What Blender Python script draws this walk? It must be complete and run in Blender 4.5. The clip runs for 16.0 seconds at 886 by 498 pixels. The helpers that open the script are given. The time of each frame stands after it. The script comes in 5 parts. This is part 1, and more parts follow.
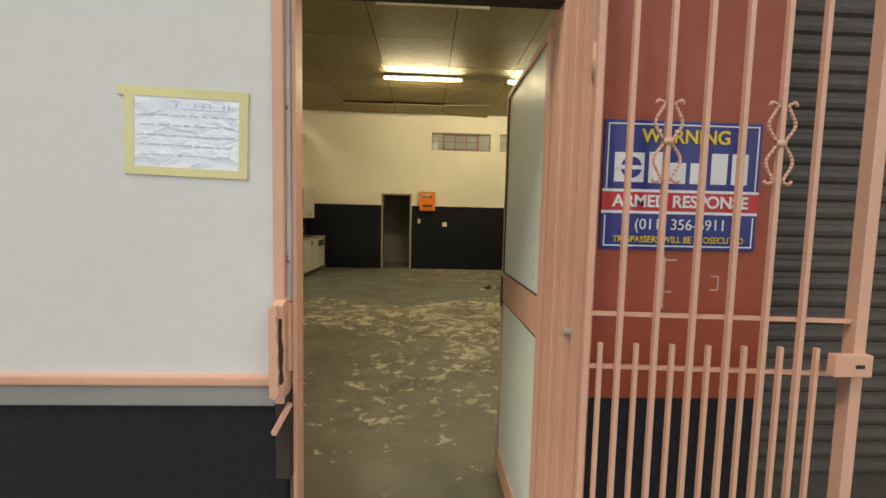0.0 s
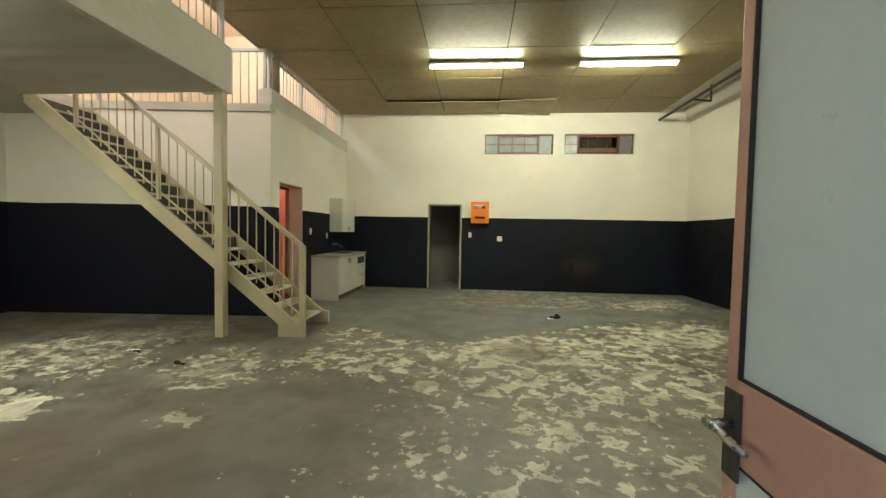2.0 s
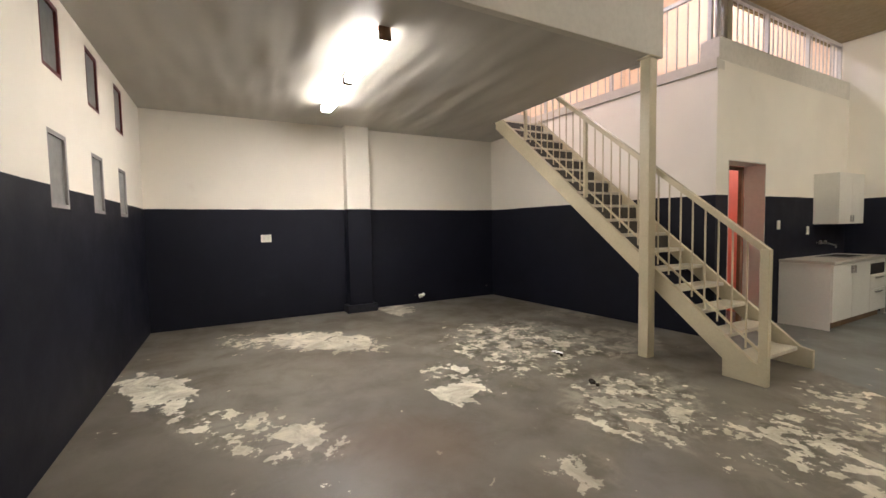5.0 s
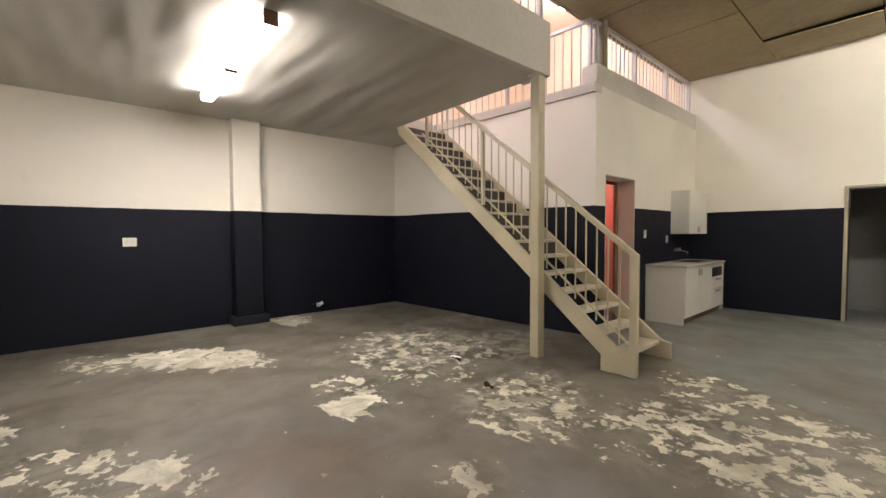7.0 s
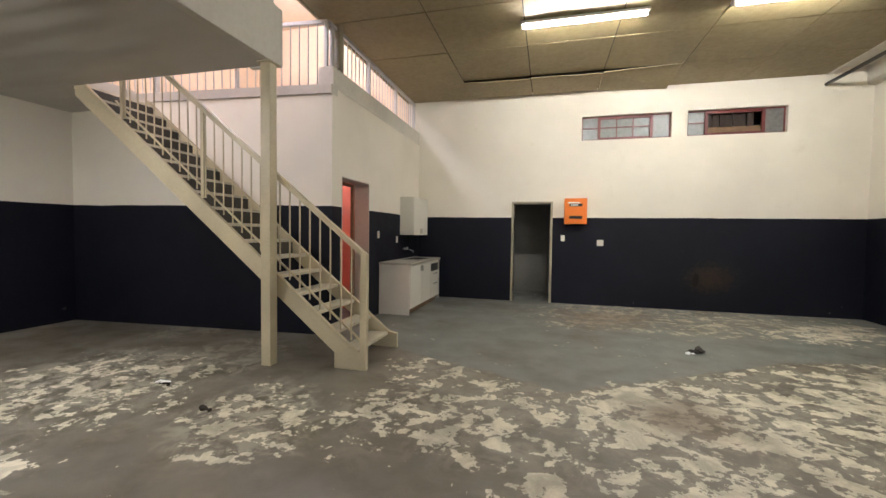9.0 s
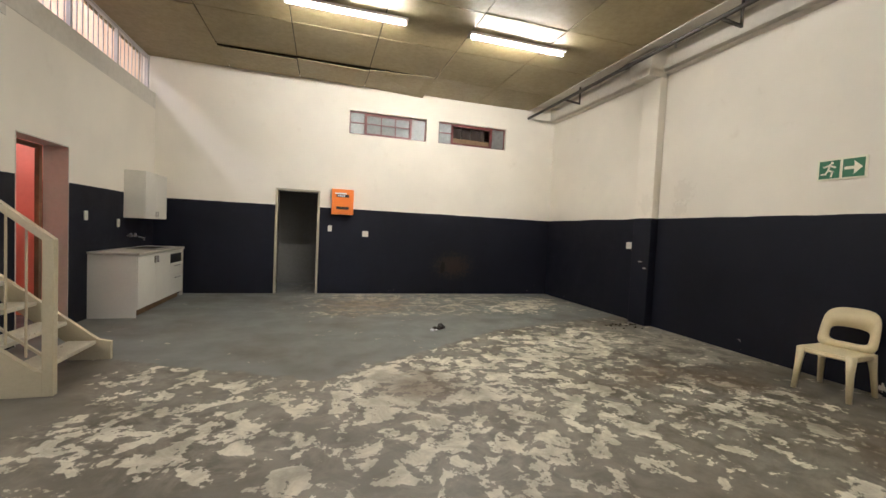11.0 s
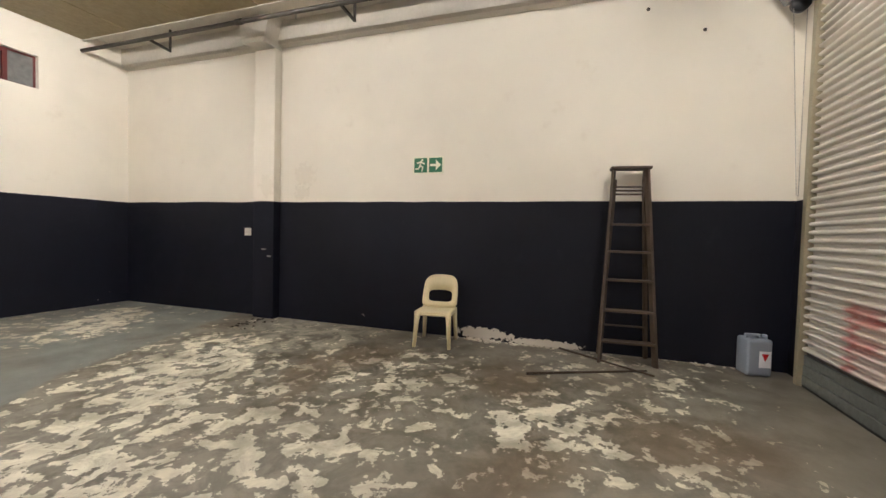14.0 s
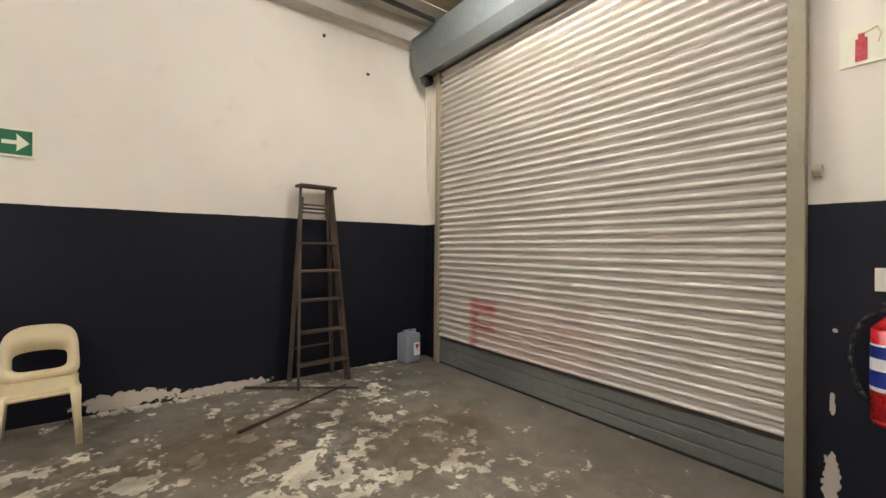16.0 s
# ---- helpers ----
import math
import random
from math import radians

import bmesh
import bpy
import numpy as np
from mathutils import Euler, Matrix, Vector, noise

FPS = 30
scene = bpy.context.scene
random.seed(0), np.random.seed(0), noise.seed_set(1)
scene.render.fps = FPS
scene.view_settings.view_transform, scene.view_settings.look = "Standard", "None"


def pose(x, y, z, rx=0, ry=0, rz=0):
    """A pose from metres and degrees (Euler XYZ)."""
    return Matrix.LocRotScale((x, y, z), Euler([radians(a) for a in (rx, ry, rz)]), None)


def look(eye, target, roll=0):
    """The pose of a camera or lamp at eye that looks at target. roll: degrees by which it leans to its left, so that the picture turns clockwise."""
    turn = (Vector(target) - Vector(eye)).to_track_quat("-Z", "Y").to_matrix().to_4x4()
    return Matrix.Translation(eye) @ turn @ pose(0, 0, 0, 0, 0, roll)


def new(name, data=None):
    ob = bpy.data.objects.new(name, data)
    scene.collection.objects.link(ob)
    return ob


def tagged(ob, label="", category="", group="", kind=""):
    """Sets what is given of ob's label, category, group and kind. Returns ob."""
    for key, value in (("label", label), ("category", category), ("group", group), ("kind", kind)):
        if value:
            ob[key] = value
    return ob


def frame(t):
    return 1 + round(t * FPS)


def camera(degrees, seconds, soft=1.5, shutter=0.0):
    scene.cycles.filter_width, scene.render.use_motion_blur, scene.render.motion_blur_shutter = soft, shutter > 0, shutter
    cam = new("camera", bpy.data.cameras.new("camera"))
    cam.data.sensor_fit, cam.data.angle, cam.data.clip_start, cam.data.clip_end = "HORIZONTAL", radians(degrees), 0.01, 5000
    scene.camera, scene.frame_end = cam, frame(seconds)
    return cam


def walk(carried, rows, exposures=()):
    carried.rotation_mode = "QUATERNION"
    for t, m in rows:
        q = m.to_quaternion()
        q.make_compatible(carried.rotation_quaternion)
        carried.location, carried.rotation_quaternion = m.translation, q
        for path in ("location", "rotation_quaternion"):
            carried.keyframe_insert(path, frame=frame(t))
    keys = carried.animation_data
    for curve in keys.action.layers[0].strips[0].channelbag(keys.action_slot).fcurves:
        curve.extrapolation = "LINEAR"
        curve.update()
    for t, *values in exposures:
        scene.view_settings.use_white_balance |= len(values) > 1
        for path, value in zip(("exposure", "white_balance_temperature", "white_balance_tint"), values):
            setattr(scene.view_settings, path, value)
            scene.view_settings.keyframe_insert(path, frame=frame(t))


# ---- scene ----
cam = camera(95.2, 16.0)
PATH = [
    (0, (0.328, 0.286, 1.403), (0.412, 2.278, 1.252), 1.3),
    (0.3, (0.335, 0.491, 1.404), (0.404, 2.485, 1.259), 1.6),
    (0.7, (0.317, 0.793, 1.396), (0.339, 2.788, 1.255), 1.5),
    (1, (0.308, 1.001, 1.39), (0.283, 2.996, 1.251), 1.4),
    (1.5, (0.329, 1.351, 1.377), (0.233, 3.345, 1.256), 1.2),
    (2, (0.272, 1.668, 1.375), (0.109, 3.66, 1.291), 1.0),
    (2.5, (0.187, 1.937, 1.383), (-0.087, 3.917, 1.332), 1.1),
    (3, (0.132, 2.214, 1.424), (-0.387, 4.145, 1.381), 1.4),
    (3.5, (0.048, 2.391, 1.41), (-0.807, 4.199, 1.353), 1.1),
    (4, (-0.094, 2.589, 1.405), (-1.354, 4.14, 1.32), 0.0),
    (4.3, (-0.157, 2.65, 1.381), (-1.622, 4.009, 1.291), -0.5),
    (4.7, (-0.197, 2.66, 1.403), (-1.88, 3.735, 1.294), -1.0),
    (5.85, (-0.225, 2.735, 1.386), (-2.045, 3.565, 1.29), -0.9),
    (7, (-0.246, 2.817, 1.369), (-1.757, 4.126, 1.292), -0.3),
    (7.5, (-0.221, 2.837, 1.405), (-1.511, 4.362, 1.312), 0.1),
    (8, (-0.192, 2.886, 1.385), (-1.221, 4.599, 1.297), 0.4),
    (8.5, (-0.181, 2.913, 1.386), (-0.953, 4.756, 1.301), 0.6),
    (9, (-0.159, 2.952, 1.383), (-0.662, 4.886, 1.305), 0.8),
    (9.5, (-0.153, 2.967, 1.375), (-0.405, 4.95, 1.299), 1.4),
    (10, (-0.083, 2.973, 1.365), (-0.045, 4.971, 1.283), 1.9),
    (12.5, (0.054, 3.062, 1.34), (1.356, 4.577, 1.231), 2.3),
    (13, (0.129, 3.321, 1.404), (1.663, 4.599, 1.282), 1.6),
    (13.5, (0.099, 3.628, 1.367), (1.828, 4.628, 1.265), 1.4),
    (14, (0.149, 3.944, 1.297), (2.042, 4.585, 1.228), 1.5),
    (14.5, (0.228, 4.235, 1.264), (2.209, 4.514, 1.233), 1.8),
    (15, (0.332, 4.61, 1.244), (2.322, 4.411, 1.254), 1.6),
    (15.5, (0.507, 4.864, 1.255), (2.393, 4.2, 1.301), 1.0),
    (16, (0.632, 4.996, 1.406), (2.226, 3.790, 1.408), 0.5),
]
EXPOSURES = [(0.0, 0.1, 7500, 5), (0.6, 0.04, 7500, 5), (1.2, 0.35, 6900, -5), (1.6, 0.5, 6700, -8), (2.0, 0.65, 5600, 1), (2.5, 0.85, 5350, 10), (3.5, 0.9, 5420, 23), (7.0, 0.92, 5430, 23), (9.0, 0.82, 5250, 21), (12.5, 0.85, 5250, 24), (14.5, 1.1, 5270, 25), (16.0, 1.07, 5270, 26)]
walk(cam, [(t, look(eye, target, roll)) for t, eye, target, roll in PATH], EXPOSURES)

# ---- light ----
TUBE_POWER = 240.0
world = bpy.data.worlds.new("world")
scene.world = world
world.use_nodes = True
wn = world.node_tree.nodes
sky = wn.new("ShaderNodeTexSky")
sky.sky_type, sky.sun_disc = "NISHITA", False
sky.sun_elevation, sky.sun_rotation = radians(40), radians(150)
wn["Background"].inputs["Strength"].default_value = 0.15
world.node_tree.links.new(sky.outputs["Color"], wn["Background"].inputs["Color"])
sun = new("sun", bpy.data.lights.new("sun", "SUN"))
sun.data.energy, sun.data.angle, sun.data.color = 1.7, radians(20), (1, 0.96, 0.9)
sun.matrix_world = look((0, 0, 0), (0.5, 0.3, -0.8))


# ---- materials ----
def material(name):
    m = bpy.data.materials.new(name)
    m.use_nodes = True
    return m, m.node_tree, m.node_tree.nodes["Principled BSDF"]


def node(tree, kind, **sets):
    n = tree.nodes.new(kind)
    for k, v in sets.items():
        if k in n.inputs:
            n.inputs[k].default_value = v
    return n


def coords(tree):
    return node(tree, "ShaderNodeNewGeometry").outputs["Position"]


def noise_at(tree, scale, detail=4.0, rough=0.55, vec=None, warp=0.0):
    n = node(tree, "ShaderNodeTexNoise", Scale=scale, Detail=detail, Roughness=rough, Distortion=warp)
    tree.links.new(vec or coords(tree), n.inputs["Vector"])
    return n.outputs["Fac"]


def ramp(tree, fac, a, b, lo=0.0, hi=1.0):
    n = node(tree, "ShaderNodeMapRange")
    n.interpolation_type = "SMOOTHSTEP"
    n.inputs["From Min"].default_value, n.inputs["From Max"].default_value = a, b
    n.inputs["To Min"].default_value, n.inputs["To Max"].default_value = lo, hi
    tree.links.new(fac, n.inputs["Value"])
    return n.outputs["Result"]


def plug(tree, value, socket):
    if isinstance(value, (int, float)):
        socket.default_value = value
    elif isinstance(value, tuple):
        socket.default_value = (*value, 1.0)
    else:
        tree.links.new(value, socket)


def mix(tree, fac, a, b):
    n = tree.nodes.new("ShaderNodeMix")
    n.data_type = "RGBA"
    plug(tree, fac, n.inputs["Factor"])
    plug(tree, a, n.inputs["A"])
    plug(tree, b, n.inputs["B"])
    return n.outputs["Result"]


def calc(tree, op, a, b=0.0):
    n = tree.nodes.new("ShaderNodeMath")
    n.operation = op
    plug(tree, a, n.inputs[0])
    plug(tree, b, n.inputs[1])
    return n.outputs[0]


def axis(tree, which):
    n = tree.nodes.new("ShaderNodeSeparateXYZ")
    tree.links.new(coords(tree), n.inputs[0])
    return n.outputs[which]


def relief(tree, bsdf, height, strength=0.2, distance=0.01):
    n = node(tree, "ShaderNodeBump", Strength=strength, Distance=distance)
    tree.links.new(height, n.inputs["Height"])
    tree.links.new(n.outputs["Normal"], bsdf.inputs["Normal"])


def painted(name, colour, rough=0.5, vary=0.15, scale=6.0, chip=None, chip_at=0.72, metal=0.0, bump=0.12):
    """Paint over a base, with broad tone, fine grain and, if given, chips of another colour."""
    m, t, b = material(name)
    big = noise_at(t, scale * 0.25, 3)
    fine = noise_at(t, scale * 9, 5, 0.65)
    dark = tuple(c * (1 - vary) for c in colour)
    light = tuple(min(1, c * (1 + vary * 0.6)) for c in colour)
    c = mix(t, ramp(t, big, 0.3, 0.7), dark, light)
    c = mix(t, ramp(t, fine, 0.35, 0.75, 0.0, vary * 1.2), c, tuple(x * 0.55 for x in colour))
    if chip:
        c = mix(t, ramp(t, noise_at(t, scale * 2.2, 6, 0.6), chip_at, chip_at + 0.02), c, chip)
    plug(t, c, b.inputs["Base Color"])
    plug(t, ramp(t, fine, 0.3, 0.7, rough - 0.08, rough + 0.1), b.inputs["Roughness"])
    b.inputs["Metallic"].default_value = metal
    relief(t, b, fine, bump, 0.004)
    return m


def glowing(name, colour, strength):
    m, t, b = material(name)
    b.inputs["Base Color"].default_value = (*colour, 1)
    b.inputs["Emission Color"].default_value = (*colour, 1)
    b.inputs["Emission Strength"].default_value = strength
    return m


def wall_paint(name, line, upper=(0.83, 0.775, 0.67), lower=(0.0055, 0.006, 0.011), marks=(), scars=()):
    """Cream emulsion above a hand-cut line, dark gloss dado below, with scuffs, damp and roller texture."""
    m, t, b = material(name)
    z = axis(t, "Z")
    wob = noise_at(t, 1.6, 2)
    edge = calc(t, "ADD", z, calc(t, "MULTIPLY", calc(t, "SUBTRACT", wob, 0.5), 0.022))
    edge = calc(t, "ADD", edge, calc(t, "MULTIPLY", calc(t, "SUBTRACT", noise_at(t, 28, 3), 0.5), 0.008))
    big, mid, fine = noise_at(t, 0.55, 4), noise_at(t, 3.2, 5, 0.6), noise_at(t, 60, 4, 0.6)
    cream = mix(t, ramp(t, big, 0.35, 0.7), tuple(c * 0.9 for c in upper), upper)
    cream = mix(t, ramp(t, mid, 0.62, 0.8, 0.0, 0.22), cream, (0.52, 0.44, 0.33))
    navy = mix(t, ramp(t, big, 0.3, 0.7), lower, tuple(c * 1.5 for c in lower))
    navy = mix(t, ramp(t, mid, 0.6, 0.85, 0.0, 0.3), navy, (0.03, 0.03, 0.036))
    peel = calc(t, "MULTIPLY", ramp(t, noise_at(t, 7.5, 6, 0.62), 0.69, 0.71), ramp(t, z, 0.02, 0.26, 1.0, 0.0))
    navy = mix(t, peel, navy, (0.5, 0.44, 0.36))
    for px, py, pz, rx, ry, rz, colour, solid in marks:
        n = node(t, "ShaderNodeMapping")
        n.vector_type = "TEXTURE"
        n.inputs["Location"].default_value, n.inputs["Scale"].default_value = (px, py, pz), (rx, ry, rz)
        t.links.new(coords(t), n.inputs["Vector"])
        ln = t.nodes.new("ShaderNodeVectorMath")
        ln.operation = "LENGTH"
        t.links.new(n.outputs["Vector"], ln.inputs[0])
        d = calc(t, "ADD", ln.outputs["Value"], calc(t, "MULTIPLY", calc(t, "SUBTRACT", noise_at(t, 16, 5, 0.6), 0.5), 2.2))
        navy = mix(t, ramp(t, d, 0.95 if solid else 0.3, 1.05 if solid else 1.5, 1.0 if solid else 0.8, 0.0), navy, colour)
    for px, py, pz, r, colour in scars:
        n = t.nodes.new("ShaderNodeVectorMath")
        n.operation = "DISTANCE"
        t.links.new(coords(t), n.inputs[0])
        n.inputs[1].default_value = (px, py, pz)
        d = calc(t, "ADD", calc(t, "DIVIDE", n.outputs["Value"], r), calc(t, "MULTIPLY", calc(t, "SUBTRACT", noise_at(t, 14, 5, 0.6), 0.5), 2.6))
        cream = mix(t, ramp(t, d, 0.6, 1.0, 0.22, 0.0), cream, colour)
    up = ramp(t, edge, line - 0.002, line + 0.002)
    plug(t, mix(t, up, navy, cream), b.inputs["Base Color"])
    rough = calc(t, "SUBTRACT", 0.68, calc(t, "MULTIPLY", calc(t, "SUBTRACT", 1.0, up), 0.10))
    b.inputs["Specular IOR Level"].default_value = 0.2
    plug(t, calc(t, "ADD", rough, calc(t, "MULTIPLY", calc(t, "SUBTRACT", mid, 0.5), 0.25)), b.inputs["Roughness"])
    relief(t, b, calc(t, "ADD", fine, calc(t, "MULTIPLY", mid, 1.5)), 0.16, 0.005)
    return m


def floor_paint():
    """Worn grey-brown floor paint: peeled to pale screed in flakes, with dusty films and brown stains."""
    m, t, b = material("worn_floor_paint")
    big, mid = noise_at(t, 0.6, 3), noise_at(t, 2.3, 5, 0.6, warp=0.3)
    flake, fine = noise_at(t, 5.2, 8, 0.62, warp=0.35), noise_at(t, 45, 5, 0.65)
    small, cloud = noise_at(t, 15, 6, 0.6, warp=0.3), noise_at(t, 3.4, 7, 0.7, warp=0.8)
    grey = mix(t, ramp(t, big, 0.3, 0.7), (0.122, 0.108, 0.082), (0.185, 0.168, 0.132))
    grey = mix(t, ramp(t, mid, 0.45, 0.75, 0.0, 0.6), grey, (0.105, 0.085, 0.06))
    grey = mix(t, ramp(t, cloud, 0.5, 0.75, 0.0, 0.35), grey, (0.22, 0.2, 0.16))
    # the back strip keeps its smoother, cooler coat behind a straight painted edge
    y, x = axis(t, "Y"), axis(t, "X")
    slant = calc(t, "MULTIPLY", calc(t, "MINIMUM", calc(t, "MAXIMUM", x, 0.0), 2.4), 0.65)
    slant = calc(t, "ADD", slant, calc(t, "MULTIPLY", calc(t, "MAXIMUM", calc(t, "SUBTRACT", x, 2.4), 0.0), 0.3))
    slant = calc(t, "ADD", slant, calc(t, "MULTIPLY", calc(t, "MINIMUM", calc(t, "MAXIMUM", calc(t, "SUBTRACT", 0.0, x), 0.0), 2.0), 0.45))
    lim = calc(t, "SUBTRACT", y, slant)
    lim = calc(t, "ADD", lim, calc(t, "MULTIPLY", calc(t, "SUBTRACT", flake, 0.5), 0.35))
    back = calc(t, "MULTIPLY", ramp(t, lim, 6.58, 6.66), ramp(t, x, -3.2, -2.2))
    grey = mix(t, back, grey, mix(t, big, (0.15, 0.155, 0.138), (0.20, 0.205, 0.185)))
    # where it peels
    wear, rest = node(t, "ShaderNodeAttribute"), node(t, "ShaderNodeAttribute")
    wear.attribute_name, rest.attribute_name = "wear", "wear_stain"
    split = t.nodes.new("ShaderNodeSeparateColor")
    t.links.new(wear.outputs["Color"], split.inputs[0])
    warp = calc(t, "MULTIPLY", calc(t, "SUBTRACT", mid, 0.5), 1.5)
    inside = ramp(t, calc(t, "ADD", split.outputs[0], warp), -0.45, 0.4)
    zone = calc(t, "MULTIPLY", inside, rest.outputs["Alpha"])
    # worn tract that runs through the hall in front of the back strip
    tract = calc(t, "MULTIPLY", ramp(t, y, 3.9, 5.2), calc(t, "MULTIPLY", ramp(t, x, -1.0, 0.3), ramp(t, x, 3.2, 4.6, 1.0, 0.5)))
    zone = calc(t, "MAXIMUM", zone, calc(t, "MULTIPLY", tract, 0.74))
    near = calc(t, "MULTIPLY", ramp(t, y, 2.0, 3.2), calc(t, "MULTIPLY", ramp(t, x, -1.2, 0.2), ramp(t, y, 4.2, 5.4, 1.0, 0.0)))
    zone = calc(t, "MAXIMUM", zone, calc(t, "MULTIPLY", near, 0.62))
    zone = calc(t, "MULTIPLY", zone, calc(t, "SUBTRACT", 1.0, calc(t, "MULTIPLY", calc(t, "MULTIPLY", back, ramp(t, y, 9.0, 9.4, 1.0, 0.0)), 0.85)))
    level = calc(t, "ADD", flake, calc(t, "MULTIPLY", calc(t, "SUBTRACT", small, 0.5), 0.42))
    cut = calc(t, "SUBTRACT", 0.70, calc(t, "MULTIPLY", zone, 0.215))
    over = calc(t, "SUBTRACT", level, cut)
    bare = ramp(t, over, 0.0, 0.014)
    patch = ramp(t, calc(t, "ADD", split.outputs[1], calc(t, "MULTIPLY", calc(t, "SUBTRACT", level, 0.5), 2.6)), -0.03, 0.03)
    hole = ramp(t, calc(t, "ADD", flake, calc(t, "MULTIPLY", small, 0.3)), 0.52, 0.54)
    bare = calc(t, "MAXIMUM", bare, calc(t, "MULTIPLY", patch, hole))
    pale = mix(t, ramp(t, cloud, 0.35, 0.65), (0.42, 0.385, 0.295), (0.70, 0.645, 0.51))
    pale = mix(t, ramp(t, fine, 0.55, 0.85, 0.0, 0.4), pale, (0.26, 0.22, 0.16))
    rim = calc(t, "MULTIPLY", ramp(t, over, -0.045, 0.0), 0.4)
    coat = mix(t, rim, grey, (0.20, 0.175, 0.13))
    # half-worn film: a paler, cloudy ghost of the screed round the flakes
    film = calc(t, "MULTIPLY", calc(t, "MINIMUM", zone, 1.0), 0.55)
    film = calc(t, "MAXIMUM", film, ramp(t, calc(t, "ADD", split.outputs[2], calc(t, "MULTIPLY", calc(t, "SUBTRACT", cloud, 0.5), 1.3)), -0.3, 0.3))
    smear = calc(t, "MULTIPLY", ramp(t, calc(t, "ADD", cloud, calc(t, "MULTIPLY", small, 0.25)), 0.52, 0.72), calc(t, "MULTIPLY", film, 0.85))
    coat = mix(t, smear, coat, (0.35, 0.315, 0.245))
    col = mix(t, bare, coat, pale)
    brown = ramp(t, calc(t, "ADD", rest.outputs["Fac"], calc(t, "MULTIPLY", calc(t, "SUBTRACT", mid, 0.5), 1.3)), -0.6, 0.6)
    col = mix(t, calc(t, "MULTIPLY", brown, 0.55), col, (0.13, 0.082, 0.042))
    col = mix(t, ramp(t, noise_at(t, 0.9, 6, 0.62), 0.44, 0.72, 0.0, 0.5), col, (0.095, 0.07, 0.042))
    col = mix(t, ramp(t, fine, 0.62, 0.8, 0.0, 0.4), col, (0.07, 0.06, 0.05))
    plug(t, col, b.inputs["Base Color"])
    gloss = calc(t, "ADD", ramp(t, mid, 0.3, 0.7, 0.38, 0.55), calc(t, "MULTIPLY", bare, 0.22))
    plug(t, gloss, b.inputs["Roughness"])
    relief(t, b, calc(t, "SUBTRACT", calc(t, "MULTIPLY", fine, 0.35), bare), 0.35, 0.003)
    return m


# areas of flaking (x, y, radii, turn, amount), then single bare patches, dusty film and stains (x, y, radii, turn)
AREAS_LEFT = [
    (-3.25, 2.8, 0.62, 0.25, 42, 0.78), (-3.94, 5.69, 0.87, 0.71, 144, 0.84), (-2.26, 5.42, 0.62, 0.4, 116, 0.84), (-1.86, 4.4, 0.23, 0.18, 65, 0.8), (-5.83, 2.81, 0.49, 0.24, 27, 0.9),
    (-1.23, 5.74, 0.52, 0.29, 80, 0.6), (-4.15, 5.47, 0.82, 0.49, 166, 0.84), (-2.0, 5.3, 0.43, 0.33, 24, 0.84), (-3.38, 4.46, 0.49, 0.26, 171, 0.7), (-1.32, 6.43, 0.98, 0.29, 107, 0.78),
    (-0.46, 6.24, 0.7, 0.41, 75, 0.84), (-1.81, 4.47, 0.17, 0.13, 161, 0.78), (-0.35, 5.66, 0.41, 0.24, 70, 0.78), (-0.62, 7.34, 0.51, 0.3, 53, 0.7),
]
AREAS_MIDDLE = [
    (0.46, 6.21, 0.52, 0.39, 63, 1.15), (0.7, 5.57, 0.45, 0.18, 71, 1.05), (1.56, 6.6, 0.82, 0.44, 52, 1.0), (3.0, 7.41, 1.17, 0.56, 28, 1.1), (-0.67, 5.91, 0.57, 0.43, 115, 0.92),
    (-1.05, 7.14, 0.56, 0.48, 141, 0.75), (1.51, 5.61, 0.69, 0.37, 26, 0.88), (2.08, 5.29, 0.49, 0.2, 17, 0.85), (0.45, 6.4, 0.47, 0.21, 108, 1.15), (1.27, 6.36, 0.78, 0.48, 96, 1.05),
    (2.04, 5.8, 0.64, 0.55, 92, 0.95), (3.71, 5.52, 0.65, 0.45, 19, 0.8), (4.12, 3.18, 0.44, 0.16, 143, 0.75), (1.38, 5.29, 0.33, 0.21, 121, 0.9),
]
AREAS_RIGHT = [
    (3.1, 3.95, 0.5, 0.28, 145, 1.0), (-1.15, 5.85, 0.6, 0.5, 0, 0.95), (1.0, 4.6, 0.5, 0.35, 20, 0.95),
    (3.29, 5.29, 0.39, 0.24, 34, 0.92), (2.96, 4.21, 0.38, 0.34, 58, 1.0), (2.66, 3.35, 0.16, 0.12, 111, 0.9), (3.51, 4.73, 0.33, 0.22, 58, 0.7), (0.77, 10.25, 0.86, 0.59, 69, 1.0),
    (3.92, 10.13, 0.89, 0.44, 38, 1.1),
]
BARE_PATCHES = [
    (-5.35, 3.65, 0.78, 0.36, 40), (-4.52, 2.05, 0.55, 0.22, 24), (-3.08, 3.04, 0.24, 0.12, 36), (-6.64, 5.16, 0.41, 0.27, 1), (-3.17, 4.43, 0.22, 0.1, 44),
    (-3.11, 4.25, 0.23, 0.12, 13), (-3.6, 4.64, 0.13, 0.08, 7), (3.64, 5.03, 0.13, 0.08, 23),
    (0.63, 6.63, 0.36, 0.17, 115), (-0.14, 5.2, 0.13, 0.11, 93),
]
